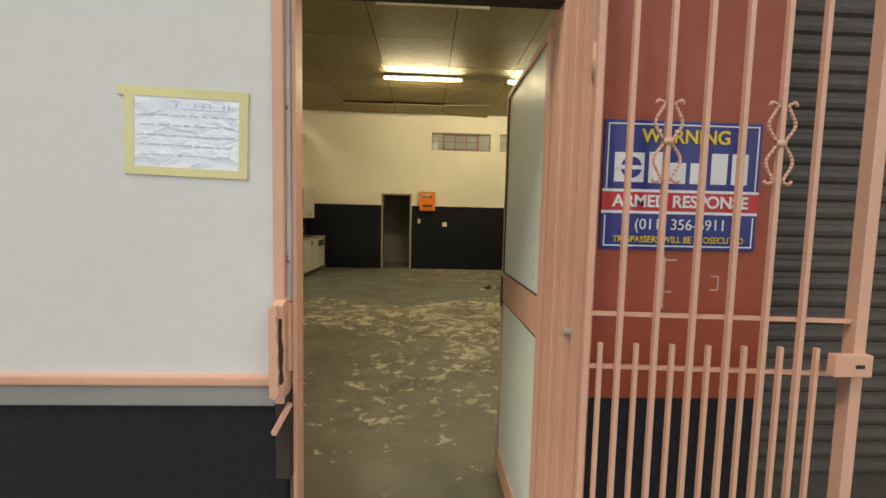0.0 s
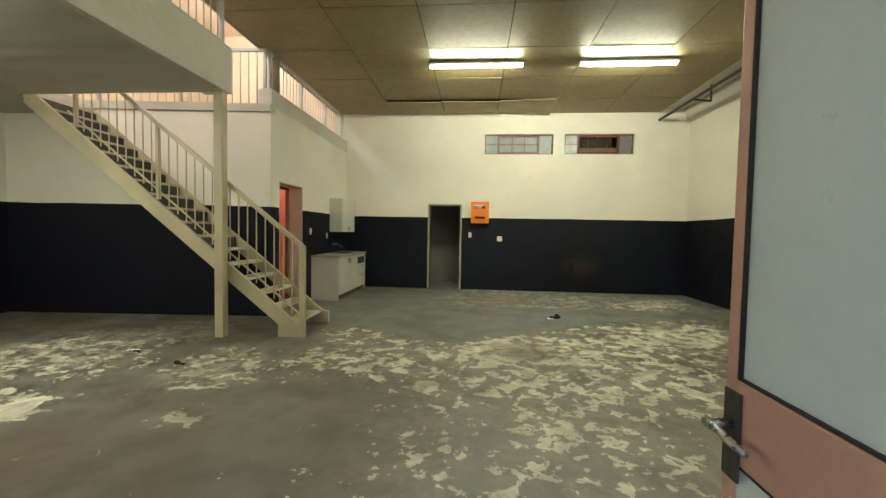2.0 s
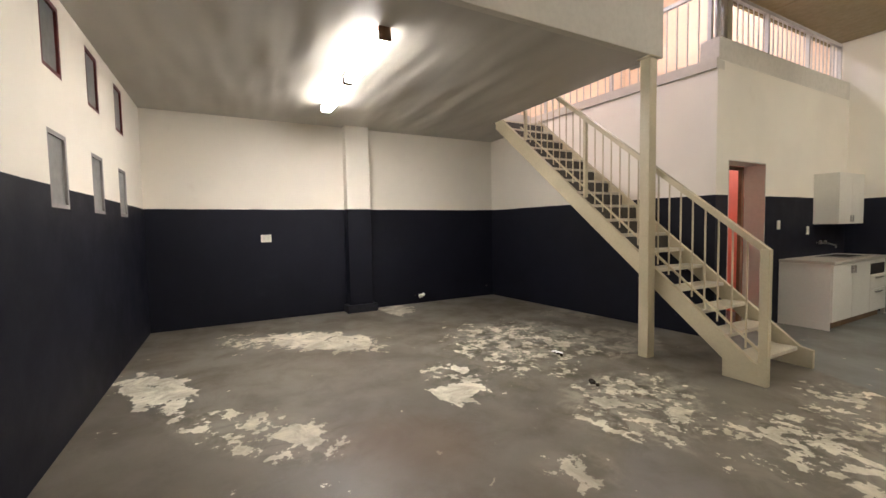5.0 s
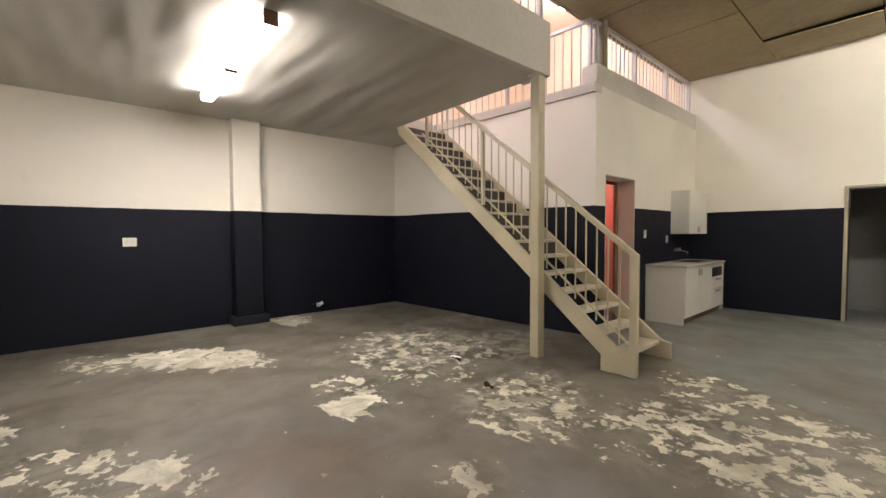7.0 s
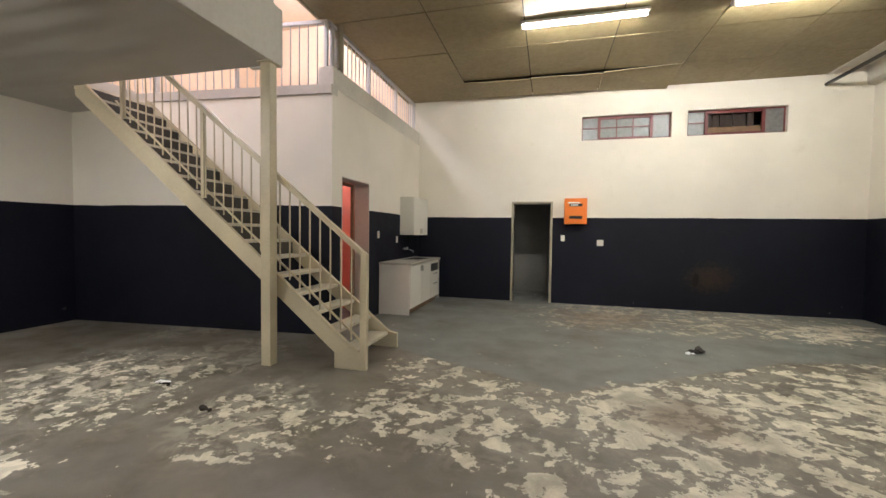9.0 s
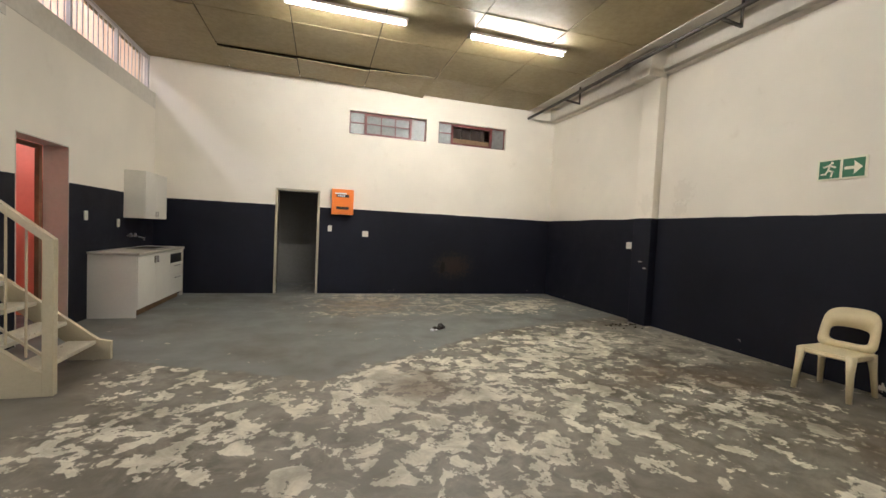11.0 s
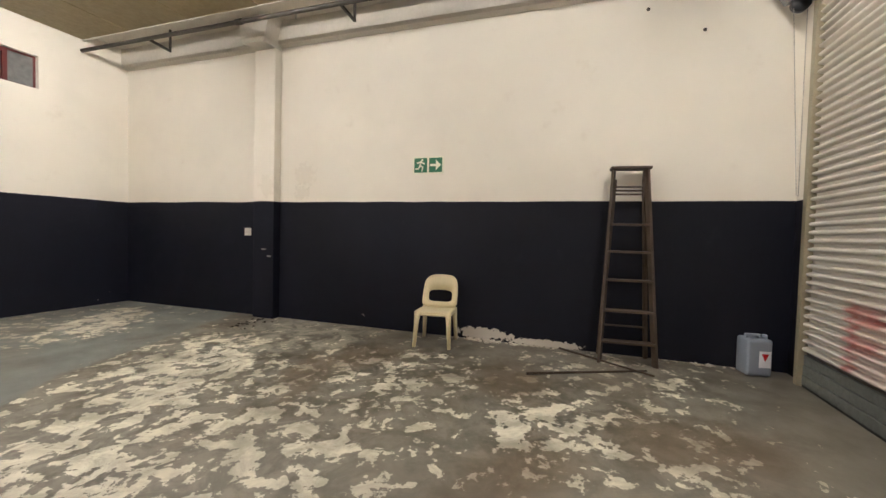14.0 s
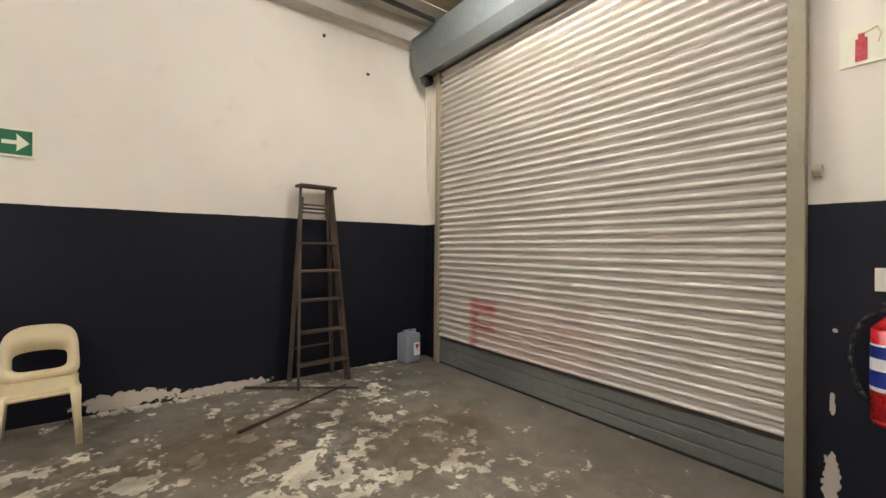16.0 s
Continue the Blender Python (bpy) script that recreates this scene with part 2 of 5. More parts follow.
DUSTY_FILM = [
    (-3.5, 6.72, 0.63, 0.51, 107), (-4.89, 7.49, 0.47, 0.41, 63), (-2.33, 5.51, 0.6, 0.45, 107), (4.23, 7.48, 1.19, 0.39, 15), (4.29, 7.21, 1.04, 0.66, 138),
    (4.45, 6.74, 0.58, 0.22, 37), (-2.1, 5.19, 0.4, 0.17, 168), (-4.16, 5.86, 0.81, 0.78, 162),
]
BROWN_STAINS = [
    (-2.58, 3.65, 0.47, 0.36, 18), (2.37, 4.21, 0.42, 0.24, 143), (3.07, 3.22, 0.53, 0.4, 100), (3.77, 4.51, 0.42, 0.33, 15), (3.82, 6.05, 0.53, 0.32, 140),
    (0.76, 10.13, 0.83, 0.63, 50), (0.83, 6.38, 0.4, 0.27, 59), (3.22, 6.29, 0.58, 0.22, 21),
]

M_FLOOR = floor_paint()
CREAM_CHIP, SOOT = (0.55, 0.50, 0.42), (0.008, 0.006, 0.005)
M_WALL = wall_paint("two_tone_wall_paint", 1.725, scars=[(5.08, 7.75, 2.12, 0.2, (0.56, 0.50, 0.40)), (5.08, 7.82, 1.85, 0.14, (0.50, 0.45, 0.37)), (4.95, 8.3, 1.95, 0.18, (0.58, 0.53, 0.43))], marks=[(2.75, 11.43, 0.62, 0.38, 0.2, 0.24, (0.03, 0.021, 0.014), False), (2.52, 11.43, 0.58, 0.05, 0.2, 0.12, SOOT, True),
                    (4.95, 8.36, 1.02, 0.1, 0.05, 0.012, (0.25, 0.23, 0.2), True), (4.95, 8.27, 0.92, 0.1, 0.04, 0.014, (0.25, 0.23, 0.2), True), (5.08, 5.05, 0.08, 0.2, 0.34, 0.07, CREAM_CHIP, True), (5.08, 4.3, 0.03, 0.2, 0.4, 0.05, CREAM_CHIP, True)])
M_WALL_LOW = wall_paint("two_tone_wall_paint_by_shutter", 1.675, marks=[(1.11, 1.945, 0.12, 0.035, 0.2, 0.16, CREAM_CHIP, True), (1.11, 1.945, 0.58, 0.012, 0.2, 0.07, CREAM_CHIP, True), (1.10, 1.945, 0.98, 0.012, 0.2, 0.012, CREAM_CHIP, True)])
M_CEIL = painted("ochre_ceiling_board", (0.315, 0.25, 0.12), 0.55, 0.22, 1.6, chip=(0.16, 0.12, 0.06), chip_at=0.76, bump=0.05)
M_GAP = painted("dark_void", (0.02, 0.017, 0.013), 0.9)
M_SOFFIT = painted("grey_white_plaster", (0.62, 0.58, 0.50), 0.6, 0.15, 2.0)
M_STAIR = painted("beige_stair_paint", (0.52, 0.455, 0.30), 0.42, 0.14, 5.0, chip=(0.2, 0.16, 0.11), chip_at=0.76)
M_TREAD = painted("worn_stair_tread", (0.56, 0.51, 0.38), 0.55, 0.25, 6.0, chip=(0.2, 0.17, 0.13), chip_at=0.66)
M_UNDER = painted("dark_brown_stair_filler", (0.05, 0.042, 0.03), 0.6, 0.25, 6.0)
M_RAIL = painted("grey_railing_paint", (0.50, 0.48, 0.45), 0.4, 0.12, 6.0)
M_PEACH = painted("peach_plaster", (0.76, 0.60, 0.42), 0.7, 0.1, 1.5)
M_PINK = painted("salmon_pink_paint", (0.72, 0.40, 0.28), 0.45, 0.1, 5.0, chip=(0.12, 0.06, 0.04), chip_at=0.755)
M_PINK_ROOM = painted("coral_room_paint", (0.75, 0.27, 0.16), 0.6, 0.08, 2.0)
M_BARE = painted("flaking_white_undercoat", (0.55, 0.52, 0.48), 0.6, 0.2, 14, chip=(0.1, 0.08, 0.07), chip_at=0.62)
M_CHAR = painted("splintered_dark_wood", (0.045, 0.03, 0.022), 0.8, 0.3, 14)
M_DOOR_PANEL = painted("grey_green_door_panel", (0.74, 0.79, 0.73), 0.35, 0.08, 2.0, bump=0.04)
M_DOOR_FRAME = painted("beige_door_frame", (0.42, 0.38, 0.27), 0.4, 0.12, 5.0)
M_OUT = painted("outside_white_render", (0.70, 0.68, 0.66), 0.75, 0.08, 1.4)
M_OUT_GREY = painted("outside_grey_paint", (0.30, 0.28, 0.27), 0.7, 0.15, 3.0)
M_OUT_BLACK = painted("outside_black_paint", (0.005, 0.006, 0.011), 0.7, 0.25, 3.0)
M_RED_WALL = painted("brick_red_paint", (0.33, 0.065, 0.03), 0.5, 0.12, 1.6)
M_SHUT = painted("galvanised_shutter", (0.56, 0.53, 0.47), 0.42, 0.15, 3.0, metal=0.35)
M_SHUT_OUT = painted("dark_brown_shutter_outside", (0.07, 0.055, 0.045), 0.6, 0.3, 4.0)
M_SHUT_LOW = painted("grey_shutter_rail", (0.20, 0.21, 0.19), 0.45, 0.2, 3.0, metal=0.3)
M_HOUSING = painted("grey_steel_housing", (0.20, 0.22, 0.22), 0.42, 0.12, 2.0, metal=0.2)
M_GUIDE = painted("olive_guide_paint", (0.30, 0.26, 0.17), 0.45, 0.15, 3.0)
M_BLACK = painted("black_plastic", (0.015, 0.015, 0.016), 0.45)
M_PIPE = painted("dark_iron_pipe", (0.045, 0.038, 0.03), 0.5, 0.3, 8.0)
M_WHITE = painted("white_laminate", (0.74, 0.71, 0.63), 0.35, 0.08, 3.0)
M_TOP = painted("worn_worktop", (0.55, 0.50, 0.42), 0.35, 0.2, 6.0)
M_KICK = painted("swollen_chipboard", (0.20, 0.12, 0.06), 0.8, 0.3, 10)
M_SWITCH = painted("ivory_plastic", (0.78, 0.74, 0.62), 0.35, 0.05, 8.0)
M_ORANGE = painted("orange_enamel", (0.85, 0.22, 0.015), 0.38, 0.08, 4.0)
M_MAROON = painted("maroon_window_steel", (0.13, 0.022, 0.018), 0.45, 0.2, 8.0)
M_CHAIR = painted("cream_chair_plastic", (0.70, 0.60, 0.36), 0.38, 0.1, 5.0)
M_LADDER = painted("stained_ladder_wood", (0.07, 0.047, 0.028), 0.65, 0.35, 9.0, chip=(0.26, 0.22, 0.17), chip_at=0.74)
M_JERRY = painted("blue_grey_jerrycan_plastic", (0.26, 0.29, 0.34), 0.4, 0.08, 6.0)
M_PAPER = painted("label_paper", (0.78, 0.78, 0.80), 0.7, 0.05, 10.0)
M_RED = painted("red_enamel", (0.50, 0.012, 0.012), 0.3, 0.08, 6.0)
M_GREEN = painted("sign_green", (0.012, 0.13, 0.05), 0.4, 0.05, 6.0)
M_BLUE = painted("sign_blue", (0.012, 0.025, 0.22), 0.35, 0.08, 5.0)
M_SIGNRED = painted("sign_red", (0.55, 0.02, 0.03), 0.35, 0.05, 5.0)
M_YELLOW = painted("sign_yellow", (0.85, 0.62, 0.03), 0.4, 0.05, 5.0)
M_INK = painted("faded_ink", (0.60, 0.62, 0.74), 0.7, 0.2, 30.0)
M_TAPE = painted("masking_tape", (0.76, 0.70, 0.36), 0.6, 0.08, 12.0)
M_CREAMSIGN = painted("pale_sign_board", (0.80, 0.78, 0.60), 0.4, 0.05, 5.0)
M_STEEL = painted("brushed_steel", (0.5, 0.48, 0.45), 0.3, 0.1, 8.0, metal=1.0)
M_CHALK = painted("chalk", (0.62, 0.40, 0.36), 0.9)
M_RUBBLE = painted("crumbled_plaster", (0.58, 0.52, 0.42), 0.9, 0.25, 12.0)
M_DIRT = painted("dark_debris", (0.06, 0.05, 0.04), 0.85, 0.3, 12.0)
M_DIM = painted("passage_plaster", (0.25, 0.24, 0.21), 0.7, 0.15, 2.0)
M_PAVE = painted("concrete_paving", (0.25, 0.24, 0.22), 0.85, 0.2, 2.0)
M_TUBE = glowing("lit_tube", (1.0, 0.90, 0.62), TUBE_POWER)
M_TUBE_LOW = glowing("lit_tube_under_mezzanine", (1.0, 0.90, 0.66), TUBE_POWER * 0.30)
M_TUBE_SIDE = glowing("lit_diffuser_side", (1.0, 0.90, 0.66), TUBE_POWER * 0.085)
M_BULB = glowing("fill_bulb_glow", (1.0, 0.93, 0.9), 400.0)


def graffiti_shutter():
    """Galvanised slats with a faded red sprayed letter and pinkish bleed."""
    m, t, b = material("galvanised_slats_with_faded_red_spray")
    n = noise_at(t, 3, 5, 0.6)
    col = mix(t, ramp(t, n, 0.3, 0.7), (0.57, 0.535, 0.465), (0.64, 0.60, 0.53))
    x, z = axis(t, "X"), axis(t, "Z")

    def bar(x0, x1, z0, z1, s=0.05):
        a = calc(t, "MULTIPLY", ramp(t, x, x0 - s, x0 + s), ramp(t, x, x1 - s, x1 + s, 1, 0))
        return calc(t, "MULTIPLY", a, calc(t, "MULTIPLY", ramp(t, z, z0 - s, z0 + s), ramp(t, z, z1 - s, z1 + s, 1, 0)))
    spray = calc(t, "MAXIMUM", bar(3.98, 4.10, 0.30, 0.86), calc(t, "MAXIMUM", bar(3.70, 4.05, 0.72, 0.84), bar(3.72, 4.02, 0.52, 0.60)))
    spray = calc(t, "MULTIPLY", spray, ramp(t, noise_at(t, 9, 4), 0.25, 0.6, 0.35, 0.8))
    bleed = calc(t, "MULTIPLY", bar(2.5, 4.0, 0.25, 0.85, 0.25), 0.28)
    col = mix(t, bleed, col, (0.55, 0.26, 0.20))
    col = mix(t, spray, col, (0.42, 0.07, 0.05))
    plug(t, col, b.inputs["Base Color"])
    plug(t, ramp(t, n, 0.3, 0.7, 0.5, 0.56), b.inputs["Roughness"])
    return m


M_SLAT = graffiti_shutter()


def frosted():
    m, t, b = material("frosted_glass")
    n = noise_at(t, 14, 4)
    plug(t, mix(t, n, (0.09, 0.09, 0.088), (0.26, 0.26, 0.25)), b.inputs["Base Color"])
    b.inputs["Roughness"].default_value = 0.3
    relief(t, b, noise_at(t, 120, 2), 0.3, 0.002)
    return m


M_FROST = frosted()


def rippled_board():
    m, t, b = material("rippled_grey_soffit")
    n = node(t, "ShaderNodeMapping")
    n.inputs["Scale"].default_value = (0.55, 2.4, 1)
    n.inputs["Rotation"].default_value = (0, 0, radians(12))
    t.links.new(coords(t), n.inputs["Vector"])
    r = noise_at(t, 1.15, 1, 0.3, n.outputs["Vector"])
    plug(t, mix(t, noise_at(t, 1.2, 4), (0.42, 0.40, 0.35), (0.54, 0.51, 0.45)), b.inputs["Base Color"])
    b.inputs["Roughness"].default_value = 0.55
    b.inputs["Specular IOR Level"].default_value = 0.35
    relief(t, b, r, 0.6, 0.12)
    return m


M_RIPPLE = rippled_board()


# ---- mesh helpers ----
def box(bm, a, b, m=None):
    lo, hi = [min(p, q) for p, q in zip(a, b)], [max(p, q) for p, q in zip(a, b)]
    made = bmesh.ops.create_cube(bm, size=1)["verts"]
    size, mid = [h - l for l, h in zip(lo, hi)], [(h + l) / 2 for l, h in zip(lo, hi)]
    for v in made:
        v.co = Vector((v.co.x * size[0] + mid[0], v.co.y * size[1] + mid[1], v.co.z * size[2] + mid[2]))
        if m:
            v.co = m @ v.co
    return bm


def boxes(*pairs, bevel=0.0):
    bm = bmesh.new()
    for a, b in pairs:
        box(bm, a, b)
    if bevel:
        bmesh.ops.bevel(bm, geom=list(bm.edges), offset=bevel, segments=2, profile=0.6, affect="EDGES")
    return bm


def rod(bm, a, b, r, n=10, r2=None):
    a, b = Vector(a), Vector(b)
    d = b - a
    m = Matrix.Translation((a + b) / 2) @ d.to_track_quat("Z", "Y").to_matrix().to_4x4()
    bmesh.ops.create_cone(bm, cap_ends=True, segments=n, radius1=r, radius2=r if r2 is None else r2, depth=d.length, matrix=m)
    return bm


def bar(bm, a, b, w, h):
    """A square bar from a to b, w wide sideways and h deep."""
    a, b = Vector(a), Vector(b)
    d = b - a
    m = Matrix.Translation((a + b) / 2) @ d.to_track_quat("Z", "Y").to_matrix().to_4x4()
    return box(bm, (-w / 2, -h / 2, -d.length / 2), (w / 2, h / 2, d.length / 2), m)


def prism(outline, depth, axes="xz", at=0.0):
    """A flat outline in two axes, pushed out along the third from at by depth."""
    bm = bmesh.new()
    def place(u, v, w):
        return {"xz": (u, w, v), "yz": (w, u, v), "xy": (u, v, w)}[axes]
    a = [bm.verts.new(place(u, v, at)) for u, v in outline]
    b = [bm.verts.new(place(u, v, at + depth)) for u, v in outline]
    bm.faces.new(a)
    bm.faces.new(b[::-1])
    for i in range(len(a)):
        bm.faces.new((a[i - 1], b[i - 1], b[i], a[i]))
    bmesh.ops.recalc_face_normals(bm, faces=list(bm.faces))
    return bm


def part(name, bm, mat, parent=None, label="", smooth=False):
    me = bpy.data.meshes.new(name)
    bmesh.ops.recalc_face_normals(bm, faces=list(bm.faces))
    bm.to_mesh(me)
    bm.free()
    me.materials.append(mat)
    if smooth:
        for p in me.polygons:
            p.use_smooth = True
    ob = new(name, me)
    if parent is not None:
        ob.parent = parent
    if label:
        tagged(ob, label)
    return ob


def thing(name, label, category, group="", at=None):
    ob = new(name)
    ob.empty_display_size = 0.1
    if at is not None:
        ob.matrix_basis = at
    return tagged(ob, label, category, group)


def structure(name, bm, mat, label, category):
    return tagged(part(name, bm, mat), label, category, kind="structure")


def lettering(words, size, mat, m, parent, name="lettering", wide=1.0, bold=0.0):
    cu = bpy.data.curves.new(name, "FONT")
    cu.body, cu.size, cu.align_x, cu.align_y, cu.extrude, cu.offset = words, size, "CENTER", "CENTER", 0.0008, bold
    tmp = bpy.data.objects.new(name, cu)
    scene.collection.objects.link(tmp)
    bpy.context.view_layer.update()
    me = bpy.data.meshes.new_from_object(tmp.evaluated_get(bpy.context.evaluated_depsgraph_get()))
    bpy.data.objects.remove(tmp)
    me.materials.clear()
    me.materials.append(mat)
    me.transform(m @ Matrix.Diagonal((wide, 1, 1, 1)))
    ob = new(name, me)
    ob.parent = parent
    return ob


def wall_cells(along, lo, hi, z0, z1, near, far, holes):
    """A wall along x or y, near to far in thickness, with rectangular holes (lo, hi, z0, z1) through it."""
    us = sorted({lo, hi, *[h[0] for h in holes], *[h[1] for h in holes]})
    zs = sorted({z0, z1, *[h[2] for h in holes], *[h[3] for h in holes]})
    bm = bmesh.new()
    for a, b in zip(us, us[1:]):
        for c, d in zip(zs, zs[1:]):
            mu, mz = (a + b) / 2, (c + d) / 2
            if any(h[0] < mu < h[1] and h[2] < mz < h[3] for h in holes):
                continue
            if along == "x":
                box(bm, (a, near, c), (b, far, d))
            else:
                box(bm, (near, a, c), (far, b, d))
    return bm


# ---- structure ----
XL, XR, YB, YF = -7.04, 5.08, 11.43, 1.662
CEIL, SLAB, UP = 4.20, 3.09, 3.30
BX = -2.93                                   # side wall of the inner block


def block_front(x):
    return 7.43 + 0.33 * (x - XL) / (BX - XL)


structure("ground", boxes(((-3000, -3000, -0.25), (3000, 3000, -0.02))), M_PAVE, "grey concrete pavement outside the shopfront", "ground")


def worn_floor():
    """A floor sheet on a slab; its points carry how deep they lie inside the worn areas, patches, films and stains."""
    step, x0, y0, nx, ny = 0.05, -7.3, 1.5, 252, 250
    gx, gy = np.meshgrid(x0 + step * np.arange(nx + 1), y0 + step * np.arange(ny + 1))

    def depth(rows, grow=1.0):
        best, amount = np.full(gx.shape, -3.0), np.full(gx.shape, 0.7)
        for row in rows:
            cx, cy, rx, ry, turn = row[:5]
            c, d = math.cos(radians(turn)), math.sin(radians(turn))
            u, v = (gx - cx) * c + (gy - cy) * d, (gy - cy) * c - (gx - cx) * d
            f = 1.0 - np.hypot(u / (rx * grow), v / (ry * grow))
            if len(row) > 5:
                amount = np.where(f > best, row[5], amount)
            best = np.maximum(best, f)
        return best, amount
    area, amount = depth(AREAS_LEFT + AREAS_MIDDLE + AREAS_RIGHT, 1.13)
    bare, film, stain = depth(BARE_PATCHES)[0], depth(DUSTY_FILM)[0], depth(BROWN_STAINS)[0]
    co = np.stack([gx, gy, np.zeros_like(gx)], axis=-1).reshape(-1, 3)
    idx = np.arange(co.shape[0]).reshape(gx.shape)
    quads = np.stack([idx[:-1, :-1], idx[:-1, 1:], idx[1:, 1:], idx[1:, :-1]], axis=-1).reshape(-1, 4)
    n = co.shape[0]
    under = [(x, y, z) for z in (-0.2, -0.004) for x, y in ((-7.3, 1.5), (5.3, 1.5), (5.3, 14.0), (-7.3, 14.0))]
    sides = [(n, n + 3, n + 2, n + 1)] + [(n + k, n + (k + 1) % 4, n + 4 + (k + 1) % 4, n + 4 + k) for k in range(4)]
    me = bpy.data.meshes.new("floor")
    me.from_pydata(co.tolist() + under, [], quads.tolist() + sides)
    pad = np.zeros((8, 4))
    for name, channels in (("wear", (area, bare, film, amount)), ("wear_stain", (stain, stain, stain, amount))):
        at = me.attributes.new(name, "FLOAT_COLOR", "POINT")
        at.data.foreach_set("color", np.concatenate([np.stack(channels, axis=-1).reshape(-1, 4), pad]).astype(np.float32).ravel())
    me.materials.append(M_FLOOR)
    tagged(new("floor", me), "worn grey-brown floor paint peeled to pale screed", "floor", kind="structure")


worn_floor()

WIN1, WIN2 = (0.43, 2.025, 3.245, 3.71), (2.29, 3.86, 3.25, 3.715)
DOOR = (-0.86, -0.13, -0.2, 2.01)
structure("wall_back", wall_cells("x", XL - 0.25, XR + 0.25, -0.2, 6.2, YB, YB + 0.23, [WIN1, WIN2, DOOR]), M_WALL,
          "cream back wall with dark navy dado", "wall")
structure("wall_right", boxes(((XR, 1.4, -0.2), (XR + 0.25, 11.7, 6.2))), M_WALL, "cream side wall with scuffed dark navy dado", "wall")
structure("pilaster_right", boxes(((4.95, 8.19, -0.1), (XR + 0.02, 8.56, 4.0)), bevel=0.012), M_WALL, "plastered pilaster on the side wall", "pilaster")
structure("wall_left", boxes(((XL - 0.25, 1.4, -0.2), (XL, 11.7, 6.2))), M_WALL, "cream side wall with dark navy dado", "wall")
structure("pilaster_left", boxes(((XL - 0.02, 4.42, -0.1), (-6.84, 4.82, SLAB)), bevel=0.012), M_WALL, "plastered pilaster below the mezzanine", "pilaster")
structure("baseboard", boxes(((XL, 4.36, 0.0), (-6.77, 4.88, 0.13)), bevel=0.015), M_OUT_BLACK, "dark plinth round the pilaster foot", "plinth")

# front wall: left of the door, over it, pier, and over the shutter
LIGHTS = [(x, x + 0.36, z0, z1) for x in (-6.05, -5.08, -4.11) for z0, z1 in ((1.58, 2.1), (2.5, 3.0))]
structure("wall_front", wall_cells("x", XL - 0.25, -0.145, -0.2, 6.2, 1.61, YF, LIGHTS), M_WALL, "cream front wall with narrow window slots", "wall")
structure("wall_over_door", boxes(((-0.145, 1.61, 2.16), (0.84, YF, 6.2)), ((0.84, 1.52, 3.7), (XR + 0.25, 1.93, 6.2)), ((4.66, 1.5, -0.2), (XR, 1.93, 3.7))), M_WALL,
          "cream wall over the door and shutter", "wall")
structure("wall_pier", boxes(((0.84, 1.53, -0.2), (1.38, 1.945, 3.7))), M_WALL_LOW, "cream pier with dark dado between door and shutter", "wall")
structure("outside_render", wall_cells("x", XL - 0.25, -0.145, 0.89, 4.6, 1.575, 1.608, LIGHTS), M_OUT, "off-white outside wall", "wall")
structure("outside_dado", boxes(((XL - 0.25, 1.578, -0.05), (-0.145, 1.607, 0.79))), M_OUT_BLACK, "black outside dado", "wall")
structure("trim_grey", boxes(((XL - 0.25, 1.560, 0.79), (-0.145, 1.606, 0.855)), bevel=0.006), M_OUT_GREY, "grey painted outside moulding", "trim")
structure("trim_pink", boxes(((XL - 0.25, 1.552, 0.857), (-0.145, 1.606, 0.89)), bevel=0.008), M_PINK, "chipped pink outside moulding", "trim")
structure("outside_pier", boxes(((0.835, 1.495, 0.853), (1.40, 1.528, 4.0))), M_RED_WALL, "brick-red painted pier", "wall")
structure("outside_pier_base", boxes(((0.835, 1.497, -0.05), (1.40, 1.528, 0.851))), M_OUT_BLACK, "black base of the red pier", "wall")

# inner block with the storeroom and the gallery above it
BD = (8.02, 8.90, -0.2, 2.15)
structure("wall_block_side", wall_cells("y", 7.90, YB, -0.2, UP, BX - 0.25, BX, [BD]), M_WALL, "cream block wall with navy dado and a doorway", "wall")
structure("wall_block_front", prism([(XL, 7.43), (BX, 7.76), (BX, 7.90), (BX - 0.25, 7.95), (XL, 7.68)], UP + 0.2 - 0.12, "xy", -0.2), M_WALL,
          "cream wall behind the stair with navy dado", "wall")
structure("trim_doorway", boxes(((BX - 0.24, 8.888, 0.0), (BX + 0.003, 8.899, 2.145)), ((BX - 0.24, 8.021, 0.0), (BX + 0.003, 8.032, 2.145)), ((BX - 0.24, 8.032, 2.138), (BX + 0.003, 8.888, 2.149))), M_SOFFIT,
          "cream plastered lining of the block doorway", "door lining")
structure("door_3", boxes(((BX - 0.29, 8.83, 0.0), (BX - 0.245, 8.886, 2.09)), ((BX - 0.29, 8.034, 0.0), (BX - 0.245, 8.08, 2.09)), ((BX - 0.29, 8.034, 2.09), (BX - 0.245, 8.886, 2.136)), bevel=0.004), M_KICK,
          "dark brown timber frame of the storeroom doorway", "door frame")
structure("parapet", boxes(((BX - 0.22, 7.775, UP - 0.02), (BX + 0.006, YB, 3.55)), bevel=0.012), M_SOFFIT, "low cream parapet over the block", "parapet")
structure("ledge", prism([(XL, 7.40), (BX, 7.735), (BX, 7.90), (XL, 7.60)], 0.12, "xy", 3.185), M_SOFFIT, "plaster ledge over the stair wall", "trim")
structure("gallery_floor", boxes(((XL, 7.92, UP - 0.2), (BX - 0.23, YB, UP - 0.03))), M_SOFFIT, "gallery floor over the storeroom", "floor")
